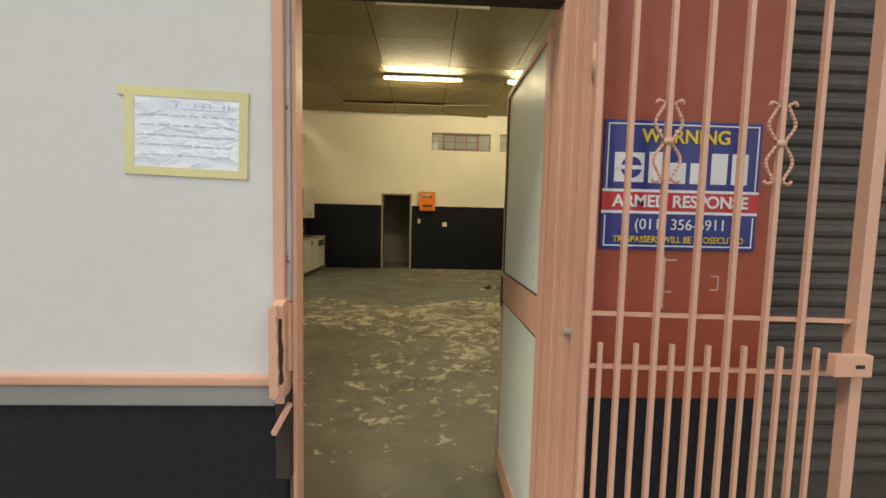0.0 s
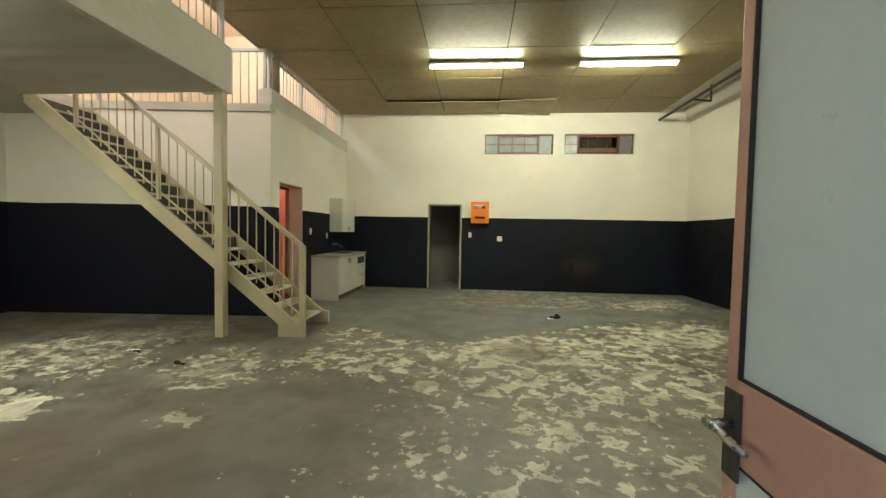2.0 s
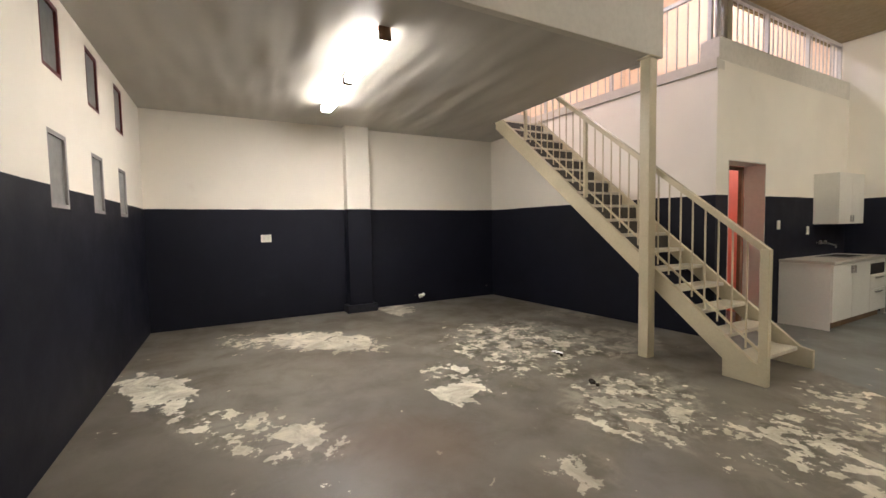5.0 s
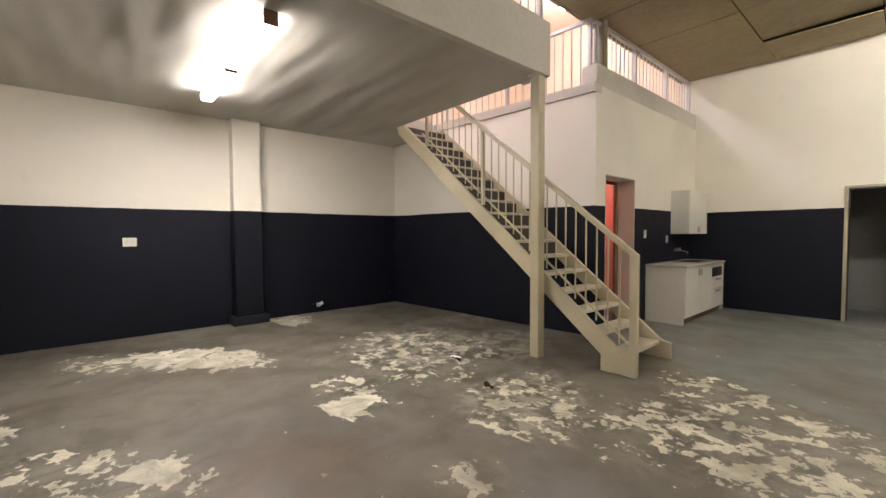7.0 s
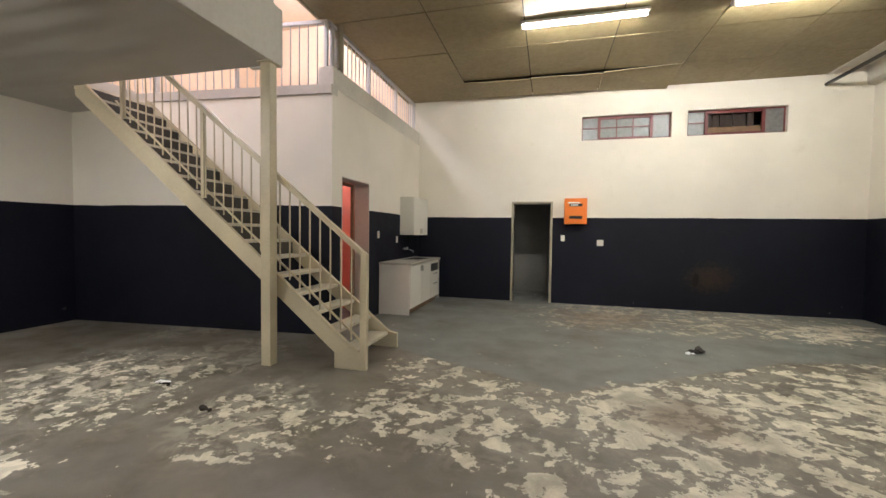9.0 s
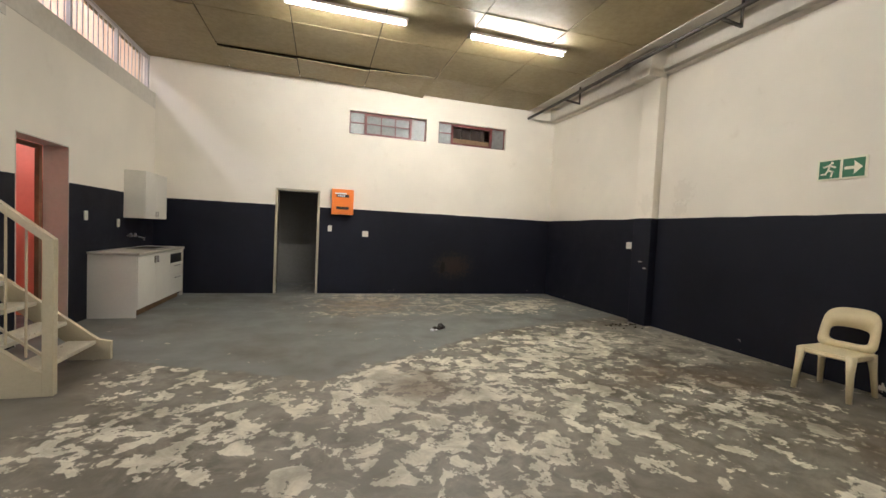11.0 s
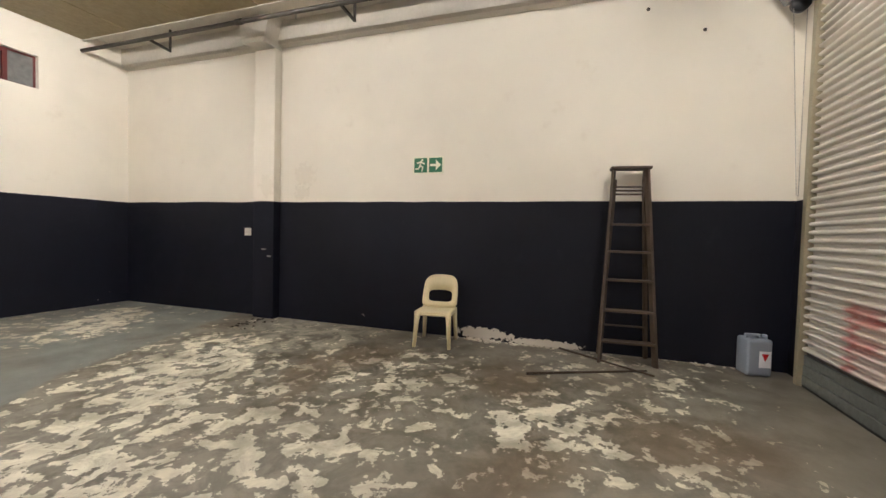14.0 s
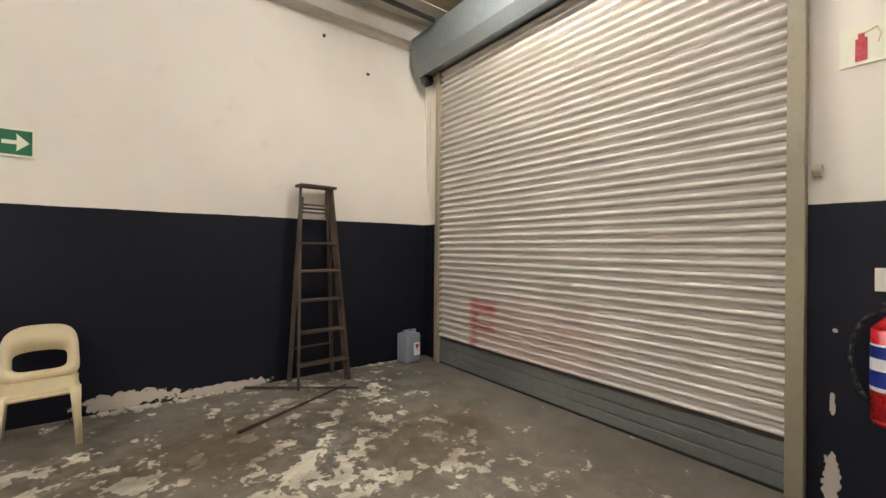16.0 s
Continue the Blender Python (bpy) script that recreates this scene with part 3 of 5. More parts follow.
structure("storeroom_wall", boxes(((-5.0, 7.97, 0.0), (-4.9, YB, UP - 0.22)), ((-4.9, 9.6, 0.0), (BX - 0.26, 9.7, UP - 0.22)), ((-4.9, 7.97, 0.002), (BX - 0.26, 7.99, UP - 0.22))),
          M_PINK_ROOM, "coral-pink storeroom wall", "wall")
structure("gallery_wall", boxes(((XL + 0.004, 1.75, UP), (XL + 0.03, YB - 0.004, 6.1)), ((XL + 0.03, YB - 0.03, UP), (BX - 0.24, YB - 0.004, 6.1)),
                                ((BX - 0.20, 1.75, CEIL + 0.03), (BX - 0.16, YB, 6.1))), M_PEACH, "peach wall of the gallery", "wall")
structure("gallery_ceiling", boxes(((XL - 0.2, 1.4, 6.1), (BX + 0.1, YB + 0.2, 6.2))), M_PEACH, "peach gallery ceiling", "ceiling")

# mezzanine slab with a stair hole and its edge beam
structure("mezzanine_slab", boxes(((XL, YF, SLAB), (BX - 0.02, 6.60, UP)), ((XL, 6.60, SLAB), (-5.80, 7.42, UP))), M_RIPPLE, "rippled grey mezzanine soffit", "ceiling")
structure("mezzanine_beam", boxes(((BX - 0.02, YF, SLAB - 0.012), (-2.87, 6.66, 3.655)), ((BX - 0.3, 6.60, SLAB - 0.012), (BX - 0.02, 6.66, 3.655)), bevel=0.008), M_SOFFIT,
          "cream fascia beam along the mezzanine", "beam")
structure("steel_post", boxes(((-2.985, 6.46, 0.0), (-2.875, 6.57, SLAB - 0.02)), ((-3.01, 6.44, SLAB - 0.03), (-2.85, 6.6, SLAB - 0.014)), bevel=0.006), M_STAIR,
          "beige steel post below the mezzanine corner", "post")


def ceiling_boards():
    """Ochre boards in rows, with open joints; a few sag at a corner."""
    bm = bmesh.new()
    rng = random.Random(4)
    xs = [-3.15, -1.75, -0.53, 0.69, 1.91, 3.13, 4.42]
    ys = [1.62, 2.0, 3.2, 4.4, 5.6, 6.8, 8.0, 9.2, 10.4, YB]
    for i, (a, b) in enumerate(zip(xs, xs[1:])):
        for j, (c, d) in enumerate(zip(ys, ys[1:])):
            g = 0.007
            n0 = len(bm.verts)
            box(bm, (a + g, c + g, CEIL), (b - g, d - g, CEIL + 0.012))
            bm.verts.ensure_lookup_table()
            sag = [rng.uniform(-0.004, 0.004) for _ in range(4)]
            if (i, j) in ((2, 8), (1, 8), (3, 8)):
                sag[rng.randrange(4)] = -0.06
                sag[0] = -0.04
            for v in bm.verts[n0:]:
                k = (v.co.x > (a + b) / 2) + 2 * (v.co.y > (c + d) / 2)
                v.co.z += sag[k]
    return bm


structure("ceiling", ceiling_boards(), M_CEIL, "stained ochre ceiling boards with open joints", "ceiling")
structure("ceiling_void", boxes(((-3.15, 1.61, CEIL + 0.05), (4.42, YB, CEIL + 0.12))), M_GAP, "dark void above the ceiling boards", "ceiling")
structure("ceiling_edge", boxes(((-3.19, 1.71, CEIL - 0.01), (-3.152, YB - 0.04, CEIL + 0.12))), M_CEIL, "ochre edge of the ceiling", "trim")
structure("soffit_right", boxes(((4.424, 1.61, CEIL + 0.10), (XR, YB, CEIL + 0.2)), ((4.40, 1.94, CEIL - 0.012), (4.422, YB, CEIL + 0.10))), M_SOFFIT, "grey-white soffit beside the boards", "ceiling")
structure("beam_right", prism([(XR, 3.97), (4.99, 3.99), (4.97, 4.03), (4.97, CEIL + 0.1), (XR, CEIL + 0.1)], YB - 1.94, "xz", 1.94), M_SOFFIT, "plaster beam along the side wall", "beam")
structure("bracket_right", prism([(8.10, CEIL + 0.09), (8.19, 3.92), (8.56, 3.92), (8.65, CEIL + 0.09)], 0.34, "yz", 4.72), M_SOFFIT, "flared plaster head of the pilaster", "bracket")

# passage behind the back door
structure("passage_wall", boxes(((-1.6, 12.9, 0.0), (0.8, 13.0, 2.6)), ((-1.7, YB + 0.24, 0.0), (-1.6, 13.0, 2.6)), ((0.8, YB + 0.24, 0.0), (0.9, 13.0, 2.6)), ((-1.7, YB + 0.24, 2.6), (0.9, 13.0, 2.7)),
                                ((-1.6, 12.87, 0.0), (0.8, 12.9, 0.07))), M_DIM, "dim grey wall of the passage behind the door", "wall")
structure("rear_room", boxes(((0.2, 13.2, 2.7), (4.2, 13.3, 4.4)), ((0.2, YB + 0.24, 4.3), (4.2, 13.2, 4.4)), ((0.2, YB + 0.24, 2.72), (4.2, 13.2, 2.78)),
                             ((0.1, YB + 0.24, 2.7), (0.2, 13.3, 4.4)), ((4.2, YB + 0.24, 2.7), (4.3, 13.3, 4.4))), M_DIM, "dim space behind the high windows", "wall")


def door_frame_back():
    ob = structure("door_1", boxes(((-0.905, YB - 0.03, 0.0), (-0.86, YB + 0.17, 2.05)), ((-0.13, YB - 0.03, 0.0), (-0.085, YB + 0.17, 2.05)), ((-0.86, YB - 0.03, 2.01), (-0.13, YB + 0.17, 2.05)), bevel=0.006),
                   M_DOOR_FRAME, "olive-beige steel frame of an open doorway", "door frame")
    return ob


door_frame_back()


def high_window(name, hole, open_middle):
    x0, x1, z0, z1 = hole
    y = YB + 0.07
    ob = tagged(part(name, boxes(((x0, y, z0), (x1, y + 0.04, z0 + 0.025)), ((x0, y, z1 - 0.025), (x1, y + 0.04, z1)), ((x0, y, z0 + 0.025), (x0 + 0.025, y + 0.04, z1 - 0.025)),
                                 ((x1 - 0.025, y, z0 + 0.025), (x1, y + 0.04, z1 - 0.025))), M_MAROON), "maroon steel high window" + (" with an open dark middle" if open_middle else " with frosted panes"), "window", kind="structure")
    a, b = x0 + 0.30, x1 - 0.36
    part("mullion", boxes(((a, y - 0.01, z0), (a + 0.05, y + 0.03, z1))), M_MAROON, ob)
    part("mullion", boxes(((b, y - 0.01, z0), (b + 0.05, y + 0.03, z1))), M_MAROON, ob)
    zm = (z0 + z1) / 2
    part("pane", boxes(((x0 + 0.025, y + 0.015, z0 + 0.025), (a, y + 0.021, zm))), M_FROST, ob)
    part("pane", boxes(((x0 + 0.025, y + 0.015, zm + 0.02), (a, y + 0.021, z1 - 0.025))), M_FROST, ob)
    part("glazing_bar", boxes(((x0 + 0.025, y, zm), (a, y + 0.03, zm + 0.02))), M_MAROON, ob)
    part("pane", boxes(((b + 0.05, y + 0.015, z0 + 0.025), (x1 - 0.025, y + 0.021, z1 - 0.025))), M_FROST, ob)
    part("sash", boxes(((a + 0.05, y - 0.005, z0 + 0.025), (b, y + 0.025, z0 + 0.055)), ((a + 0.05, y - 0.005, z1 - 0.06), (b, y + 0.025, z1 - 0.025))), M_MAROON, ob)
    if open_middle:
        part("board", boxes(((a + 0.05, y + 0.03, z0 + 0.055), (b, y + 0.05, z0 + 0.16))), M_KICK, ob)
        # near-black strips: the shade of the interior put into their colour
        part("dark_interior_strip", boxes(*[((a + 0.06 + k * 0.11, y + 0.10 + 0.02 * (k % 2), z0 + 0.16), (a + 0.16 + k * 0.11, y + 0.13 + 0.02 * (k % 2), z1 - 0.03)) for k in range(7)]), M_CHAR, ob)
    else:
        w = (b - a - 0.05) / 3
        for k in range(3):
            for lo, hi in ((z0 + 0.055, zm), (zm + 0.02, z1 - 0.06)):
                part("pane", boxes(((a + 0.05 + k * w + 0.01, y + 0.012, lo), (a + 0.05 + (k + 1) * w - 0.01, y + 0.018, hi))), M_FROST, ob)
        part("glazing_bar", boxes(((a + 0.05, y - 0.003, zm), (b, y + 0.022, zm + 0.02)), *[((a + 0.05 + k * w - 0.01, y - 0.002, z0 + 0.055), (a + 0.05 + k * w + 0.01, y + 0.021, z1 - 0.06)) for k in (1, 2)]), M_MAROON, ob)


high_window("window_1", WIN1, False)
high_window("window_2", WIN2, True)
for k, (x0, x1, z0, z1) in enumerate(LIGHTS):
    upper = z0 > 2.2
    fr = M_MAROON if upper else M_OUT_GREY
    ob = tagged(part("window_%d" % (k + 3), boxes(((x0, 1.625, z0), (x0 + 0.03, 1.66, z1)), ((x1 - 0.03, 1.625, z0), (x1, 1.66, z1)), ((x0 + 0.03, 1.625, z0), (x1 - 0.03, 1.66, z0 + 0.03)), ((x0 + 0.03, 1.625, z1 - 0.03), (x1 - 0.03, 1.66, z1))), fr),
                "narrow window slot in the front wall with a " + ("maroon" if upper else "grey") + " frame", "window", kind="structure")
    part("pane", boxes(((x0 + 0.03, 1.638, z0 + 0.03), (x1 - 0.03, 1.644, z1 - 0.03))), M_FROST, ob)


# ---- entrance: frame, leaf, gate ----
def entrance():
    fr = tagged(part("door_2", boxes(((0.752, 1.60, -0.02), (0.80, 1.70, 2.16)), ((0.772, 1.545, -0.02), (0.815, 1.60, 2.16)), ((0.795, 1.47, -0.02), (0.836, 1.545, 2.2)), bevel=0.005), M_PINK),
                "salmon-pink steel entrance frame with broken lock side", "door frame", kind="structure")
    part("jamb", boxes(((-0.145, 1.555, 0.80), (-0.112, 1.61, 2.16)), bevel=0.004), M_PINK, fr)
    part("jamb_strip", boxes(((-0.111, 1.575, 1.13), (-0.098, 1.625, 2.16)), bevel=0.003), M_BARE, fr, "peeling white strip")
    part("jamb_edge", boxes(((-0.097, 1.585, -0.02), (-0.083, 1.655, 2.16)), bevel=0.003), M_PINK, fr)
    part("head", boxes(((-0.145, 1.60, 2.095), (0.752, 1.658, 2.158)), bevel=0.004), M_CHAR, fr)
    # lock side broken open: bent plate with its cut-outs, dark splintered core, a hanging shard
    part("keep_plate", prism([(-0.146, 0.84), (-0.146, 1.12), (-0.122, 1.125), (-0.120, 1.10), (-0.126, 1.09), (-0.121, 1.06), (-0.124, 1.02), (-0.118, 0.99), (-0.122, 0.95), (-0.117, 0.92), (-0.121, 0.88), (-0.114, 0.855), (-0.126, 0.83)], 0.010, "xz", 1.515), M_PINK, fr, "split pink lock keep")
    part("keep_arm", prism([(1.526, 1.085), (1.526, 1.125), (1.60, 1.155), (1.60, 1.10)], 0.034, "yz", -0.140), M_PINK, fr)
    part("keep_arm", prism([(1.526, 0.83), (1.526, 0.875), (1.60, 0.895), (1.60, 0.83)], 0.034, "yz", -0.140), M_PINK, fr)
    part("splintered_core", prism([(-0.120, 0.86), (-0.121, 1.09), (-0.117, 1.07), (-0.118, 1.02), (-0.112, 0.98), (-0.116, 0.92), (-0.111, 0.87)], 0.02, "xz", 1.527), M_CHAR, fr)
    part("core_void", boxes(((-0.143, 1.556, 0.55), (-0.098, 1.62, 0.83))), M_CHAR, fr)
    part("inner_strip", boxes(((-0.111, 1.575, 0.90), (-0.098, 1.622, 1.125)), bevel=0.003), M_PINK, fr)
    bm = bmesh.new()
    bar(bm, (-0.140, 1.53, 0.715), (-0.094, 1.55, 0.805), 0.02, 0.014)
    part("shard", bm, M_PINK, fr)
    part("lower_jamb", boxes(((-0.143, 1.565, -0.02), (-0.115, 1.61, 0.845))), M_OUT_BLACK, fr)
    part("lug", boxes(((0.770, 1.53, 1.045), (0.80, 1.545, 1.06)), bevel=0.002), M_BARE, fr)
    for z in (1.86, 0.45):
        bm = bmesh.new()
        rod(bm, (0.803, 1.462, z - 0.05), (0.803, 1.462, z + 0.05), 0.011)
        part("hinge", bm, M_PINK, fr, "", True)

    leaf = thing("entrance_door", "open entrance door with pale grey-green panels and pink rails", "door")
    x0, x1, y0, y1 = 0.742, 0.782, 1.705, 2.453
    part("stile", boxes(((x0, y0, 0.02), (x1, y0 + 0.05, 2.06)), bevel=0.004), M_PINK, leaf)
    part("stile", boxes(((x0, y1 - 0.03, 0.02), (x1, y1, 2.06)), bevel=0.004), M_PINK, leaf)
    part("mid_rail", boxes(((x0, y0 + 0.05, 0.97), (x1, y1 - 0.03, 1.12)), bevel=0.004), M_PINK, leaf)
    part("top_rail", boxes(((x0, y0 + 0.05, 2.035), (x1, y1 - 0.03, 2.06)), bevel=0.003), M_PINK, leaf)
    part("bottom_rail", boxes(((x0, y0 + 0.05, 0.02), (x1, y1 - 0.03, 0.14)), bevel=0.004), M_PINK, leaf)
    part("panel", boxes(((x0 + 0.008, y0 + 0.05, 1.12), (x1 - 0.008, y1 - 0.03, 2.035))), M_DOOR_PANEL, leaf)
    part("panel", boxes(((x0 + 0.008, y0 + 0.05, 0.14), (x1 - 0.008, y1 - 0.03, 0.97))), M_DOOR_PANEL, leaf)
    part("beading", boxes(((x0 + 0.001, y0 + 0.05, 1.1205), (x0 + 0.0079, y1 - 0.031, 1.125)), ((x0 + 0.001, y1 - 0.036, 1.125), (x0 + 0.0079, y1 - 0.0305, 2.034)), ((x0 + 0.001, y0 + 0.05, 0.965), (x0 + 0.0079, y1 - 0.031, 0.9695))), M_CHAR, leaf)
    plate = part("lock_plate", boxes(((x0 - 0.006, y1 - 0.05, 0.94), (x0 - 0.0005, y1 - 0.006, 1.10)), bevel=0.002), M_PIPE, leaf, "dark worn lock plate")
    bm = bmesh.new()
    rod(bm, (x0 - 0.004, y1 - 0.03, 1.04), (x0 - 0.05, y1 - 0.03, 1.04), 0.009)
    rod(bm, (x0 - 0.045, y1 - 0.022, 1.04), (x0 - 0.045, y1 - 0.13, 1.035), 0.009, r2=0.006)
    part("handle", bm, M_STEEL, plate, "worn steel lever", True)

    gate = thing("security_gate", "salmon-pink barred steel security gate folded open", "gate")

    def gy(x):
        return 1.445 - 0.05 * (x - 0.8)
    for z in (1.135, 0.976, 2.25, 0.08):
        bm = bmesh.new()
        bar(bm, (0.80, gy(0.80), z), (1.575, gy(1.575), z - 0.006), 0.012, 0.012)
        part("rail", bm, M_PINK, gate)
    for k in range(6):
        x = 0.898 + 0.105 * k
        bm = bmesh.new()
        bar(bm, (x, gy(x) - 0.013, 0.07), (x, gy(x) - 0.013, 2.26), 0.014, 0.014)
        part("bar", bm, M_PINK, gate)
    for k in range(7):
        x = 0.845 + 0.105 * k
        bm = bmesh.new()
        bar(bm, (x, gy(x) - 0.013, 0.07), (x, gy(x) - 0.013, 1.05), 0.012, 0.012)
        part("picket", bm, M_PINK, gate)
    for x, w in ((0.807, 0.018), (1.595, 0.035)):
        bm = bmesh.new()
        bar(bm, (x, gy(x), 0.05), (x, gy(x), 2.28), w, w)
        part("stile", bm, M_PINK, gate)
    part("lock_box", boxes(((1.50, gy(1.55) - 0.045, 0.975), (1.612, gy(1.55) - 0.018, 1.04)), bevel=0.004), M_PINK, gate)
    part("keyhole", boxes(((1.56, gy(1.55) - 0.0475, 1.002), (1.585, gy(1.55) - 0.0455, 1.012))), M_BLACK, gate)
    for x in (1.003, 1.318):
        bm = bmesh.new()
        for side in (-1, 1):
            for up in (-1, 1):
                pts = []
                for i in range(10):
                    a = i / 9
                    ang = -0.6 + a * 4.6
                    r = 0.030 * (1.0 - 0.45 * a)
                    pts.append(Vector((x + side * (0.012 + r * (0.9 + 0.25 * math.sin(ang * 1.1)) * abs(math.sin(ang * 0.62 + 0.45))), gy(x) - 0.016, 1.633 + up * (0.008 + 0.098 * a))))
                pts += [Vector((x + side * 0.034, gy(x) - 0.016, 1.633 + up * 0.115)), Vector((x + side * 0.040, gy(x) - 0.016, 1.633 + up * 0.103))]
                for p, q in zip(pts, pts[1:]):
                    rod(bm, p, q, 0.0045, 6)
        box(bm, (x - 0.013, gy(x) - 0.024, 1.624), (x + 0.013, gy(x) - 0.010, 1.642))
        part("scroll", bm, M_PINK, gate, "cast scroll ornament", True)


entrance()


def front_m(x, y, z, tilt=0.0):
    return Matrix.Translation((x, y, z)) @ pose(0, 0, 0, 90, 0, 0) @ pose(0, 0, 0, 0, 0, tilt)


def warning_sign():
    s = tagged(part("warning_sign", boxes(((0.852, 1.4875, 1.322), (1.336, 1.4945, 1.708)), bevel=0.002), M_BLUE), "blue, red and white security warning sign on red wall", "sign")
    y = 1.4868
    part("border", boxes(((0.862, y, 1.694), (1.326, y + 0.0006, 1.698)), ((0.862, y, 1.505), (0.866, y + 0.0006, 1.694)), ((1.322, y, 1.505), (1.326, y + 0.0006, 1.694)),
                         ((0.862, y, 1.332), (1.326, y + 0.0006, 1.336)), ((0.862, y, 1.336), (0.866, y + 0.0006, 1.425)), ((1.322, y, 1.336), (1.326, y + 0.0006, 1.425))), M_PAPER, s)
    part("red_band", boxes(((0.852, y - 0.0006, 1.440), (1.336, y + 0.0006, 1.495))), M_SIGNRED, s)
    part("white_line", boxes(((0.852, y - 0.0004, 1.4955), (1.336, y + 0.0006, 1.504)), ((0.852, y - 0.0004, 1.431), (1.336, y + 0.0006, 1.4395))), M_PAPER, s)
    lettering("WARNING", 0.056, M_YELLOW, front_m(1.10, y - 0.0012, 1.660), s, bold=0.001)
    lettering("ARMED RESPONSE", 0.050, M_PAPER, front_m(1.094, y - 0.0018, 1.467), s, wide=1.02, bold=0.0012)
    lettering("(011) 356-6911", 0.046, M_PAPER, front_m(1.098, y - 0.0012, 1.398), s)
    lettering("TRESPASSERS WILL BE PROSECUTED", 0.0275, M_YELLOW, front_m(1.094, y - 0.0012, 1.353), s, wide=0.92)
    # maker's mark as plain shapes
    part("emblem", boxes(((0.885, y - 0.0008, 1.525), (0.975, y + 0.0006, 1.612))), M_PAPER, s)
    bm = bmesh.new()
    bmesh.ops.create_circle(bm, cap_ends=True, segments=20, radius=0.032, matrix=front_m(0.936, y - 0.0014, 1.568))
    part("emblem_disc", bm, M_BLUE, s)
    part("emblem_bar", boxes(((0.885, y - 0.0026, 1.562), (0.975, y - 0.0018, 1.574))), M_PAPER, s)
    for k in range(5):
        x, h = 0.990 + 0.064 * k, 1.585 + (0.03 if k in (0, 3, 4) else 0)
        part("mark_block", boxes(((x, y - 0.0008, 1.523), (x + 0.05, y + 0.0006, h)), bevel=0.0006), M_PAPER, s, "white block mark")


warning_sign()

tagged(part("chalk_mark", boxes(((1.058, 1.4925, 1.14), (1.064, 1.4945, 1.30)), ((1.062, 1.4925, 1.288), (1.10, 1.4945, 1.294)), ((1.035, 1.4925, 1.19), (1.088, 1.4945, 1.195))), M_CHALK),
       "pale chalk letter on the red pier", "graffiti")
for marks in ((((1.168, 1.4925, 1.15), (1.173, 1.4945, 1.265)),), (((1.21, 1.4925, 1.24), (1.235, 1.4945, 1.244)), ((1.232, 1.4925, 1.20), (1.236, 1.4945, 1.24)), ((1.21, 1.4925, 1.198), (1.235, 1.4945, 1.202)))):
    tagged(part("chalk_mark", boxes(*marks), M_CHALK), "pale chalk stroke on the red pier", "graffiti")


def wrinkled_paper():
    """Bluish white paper in a creased clear sleeve."""
    m, t, b = material("paper_in_creased_sleeve")
    n = node(t, "ShaderNodeMapping")
    n.inputs["Scale"].default_value, n.inputs["Rotation"].default_value = (9, 1, 16), (0, radians(25), 0)
    t.links.new(coords(t), n.inputs["Vector"])
    crease = noise_at(t, 1.3, 3, 0.5, n.outputs["Vector"], 0.8)
    plug(t, mix(t, noise_at(t, 30, 4), (0.80, 0.82, 0.92), (0.88, 0.89, 0.97)), b.inputs["Base Color"])
    b.inputs["Roughness"].default_value = 0.5
    b.inputs["Coat Weight"].default_value, b.inputs["Coat Roughness"].default_value = 0.8, 0.15
    relief(t, b, crease, 0.7, 0.02)
    return m


def notice():
    n = tagged(part("notice", boxes(((-0.565, 1.572, 1.535), (-0.243, 1.5745, 1.752))), wrinkled_paper()), "handwritten paper notice in plastic taped to white wall", "notice")
    for strip in (((-0.61, 1.5705, 1.748), (-0.222, 1.5735, 1.775)), ((-0.59, 1.5705, 1.513), (-0.226, 1.5735, 1.538)), ((-0.590, 1.5700, 1.53), (-0.563, 1.5730, 1.76)), ((-0.250, 1.5700, 1.515), (-0.224, 1.5730, 1.768))):
        part("tape", boxes(strip), M_TAPE, n, "yellowed masking tape")
    rng = random.Random(8)
    lines = [((-0.42, 1.5710, 1.7135), (-0.29, 1.5718, 1.7155))] + [((x, 1.5710, 1.719), (x + 0.006, 1.5718, 1.733)) for x in (-0.44, -0.385, -0.36, -0.34, -0.3, -0.285)]
    for k in range(5):
        z = 1.695 - 0.03 * k
        x = -0.545
        while x < -0.27:
            w = rng.uniform(0.012, 0.045)
            lines.append(((x, 1.5710, z - rng.uniform(0.0005, 0.003)), (min(x + w, -0.26), 1.5718, z + rng.uniform(0.0005, 0.003))))
            x += w + rng.uniform(0.005, 0.014)
    tagged(part("writing", boxes(*lines), M_INK, n), kind="stuff")
    n.matrix_basis = Matrix.Translation((-0.404, 0, 1.643)) @ pose(0, 0, 0, 0, 1.6, 0) @ Matrix.Translation((0.404, 0, -1.643))


notice()


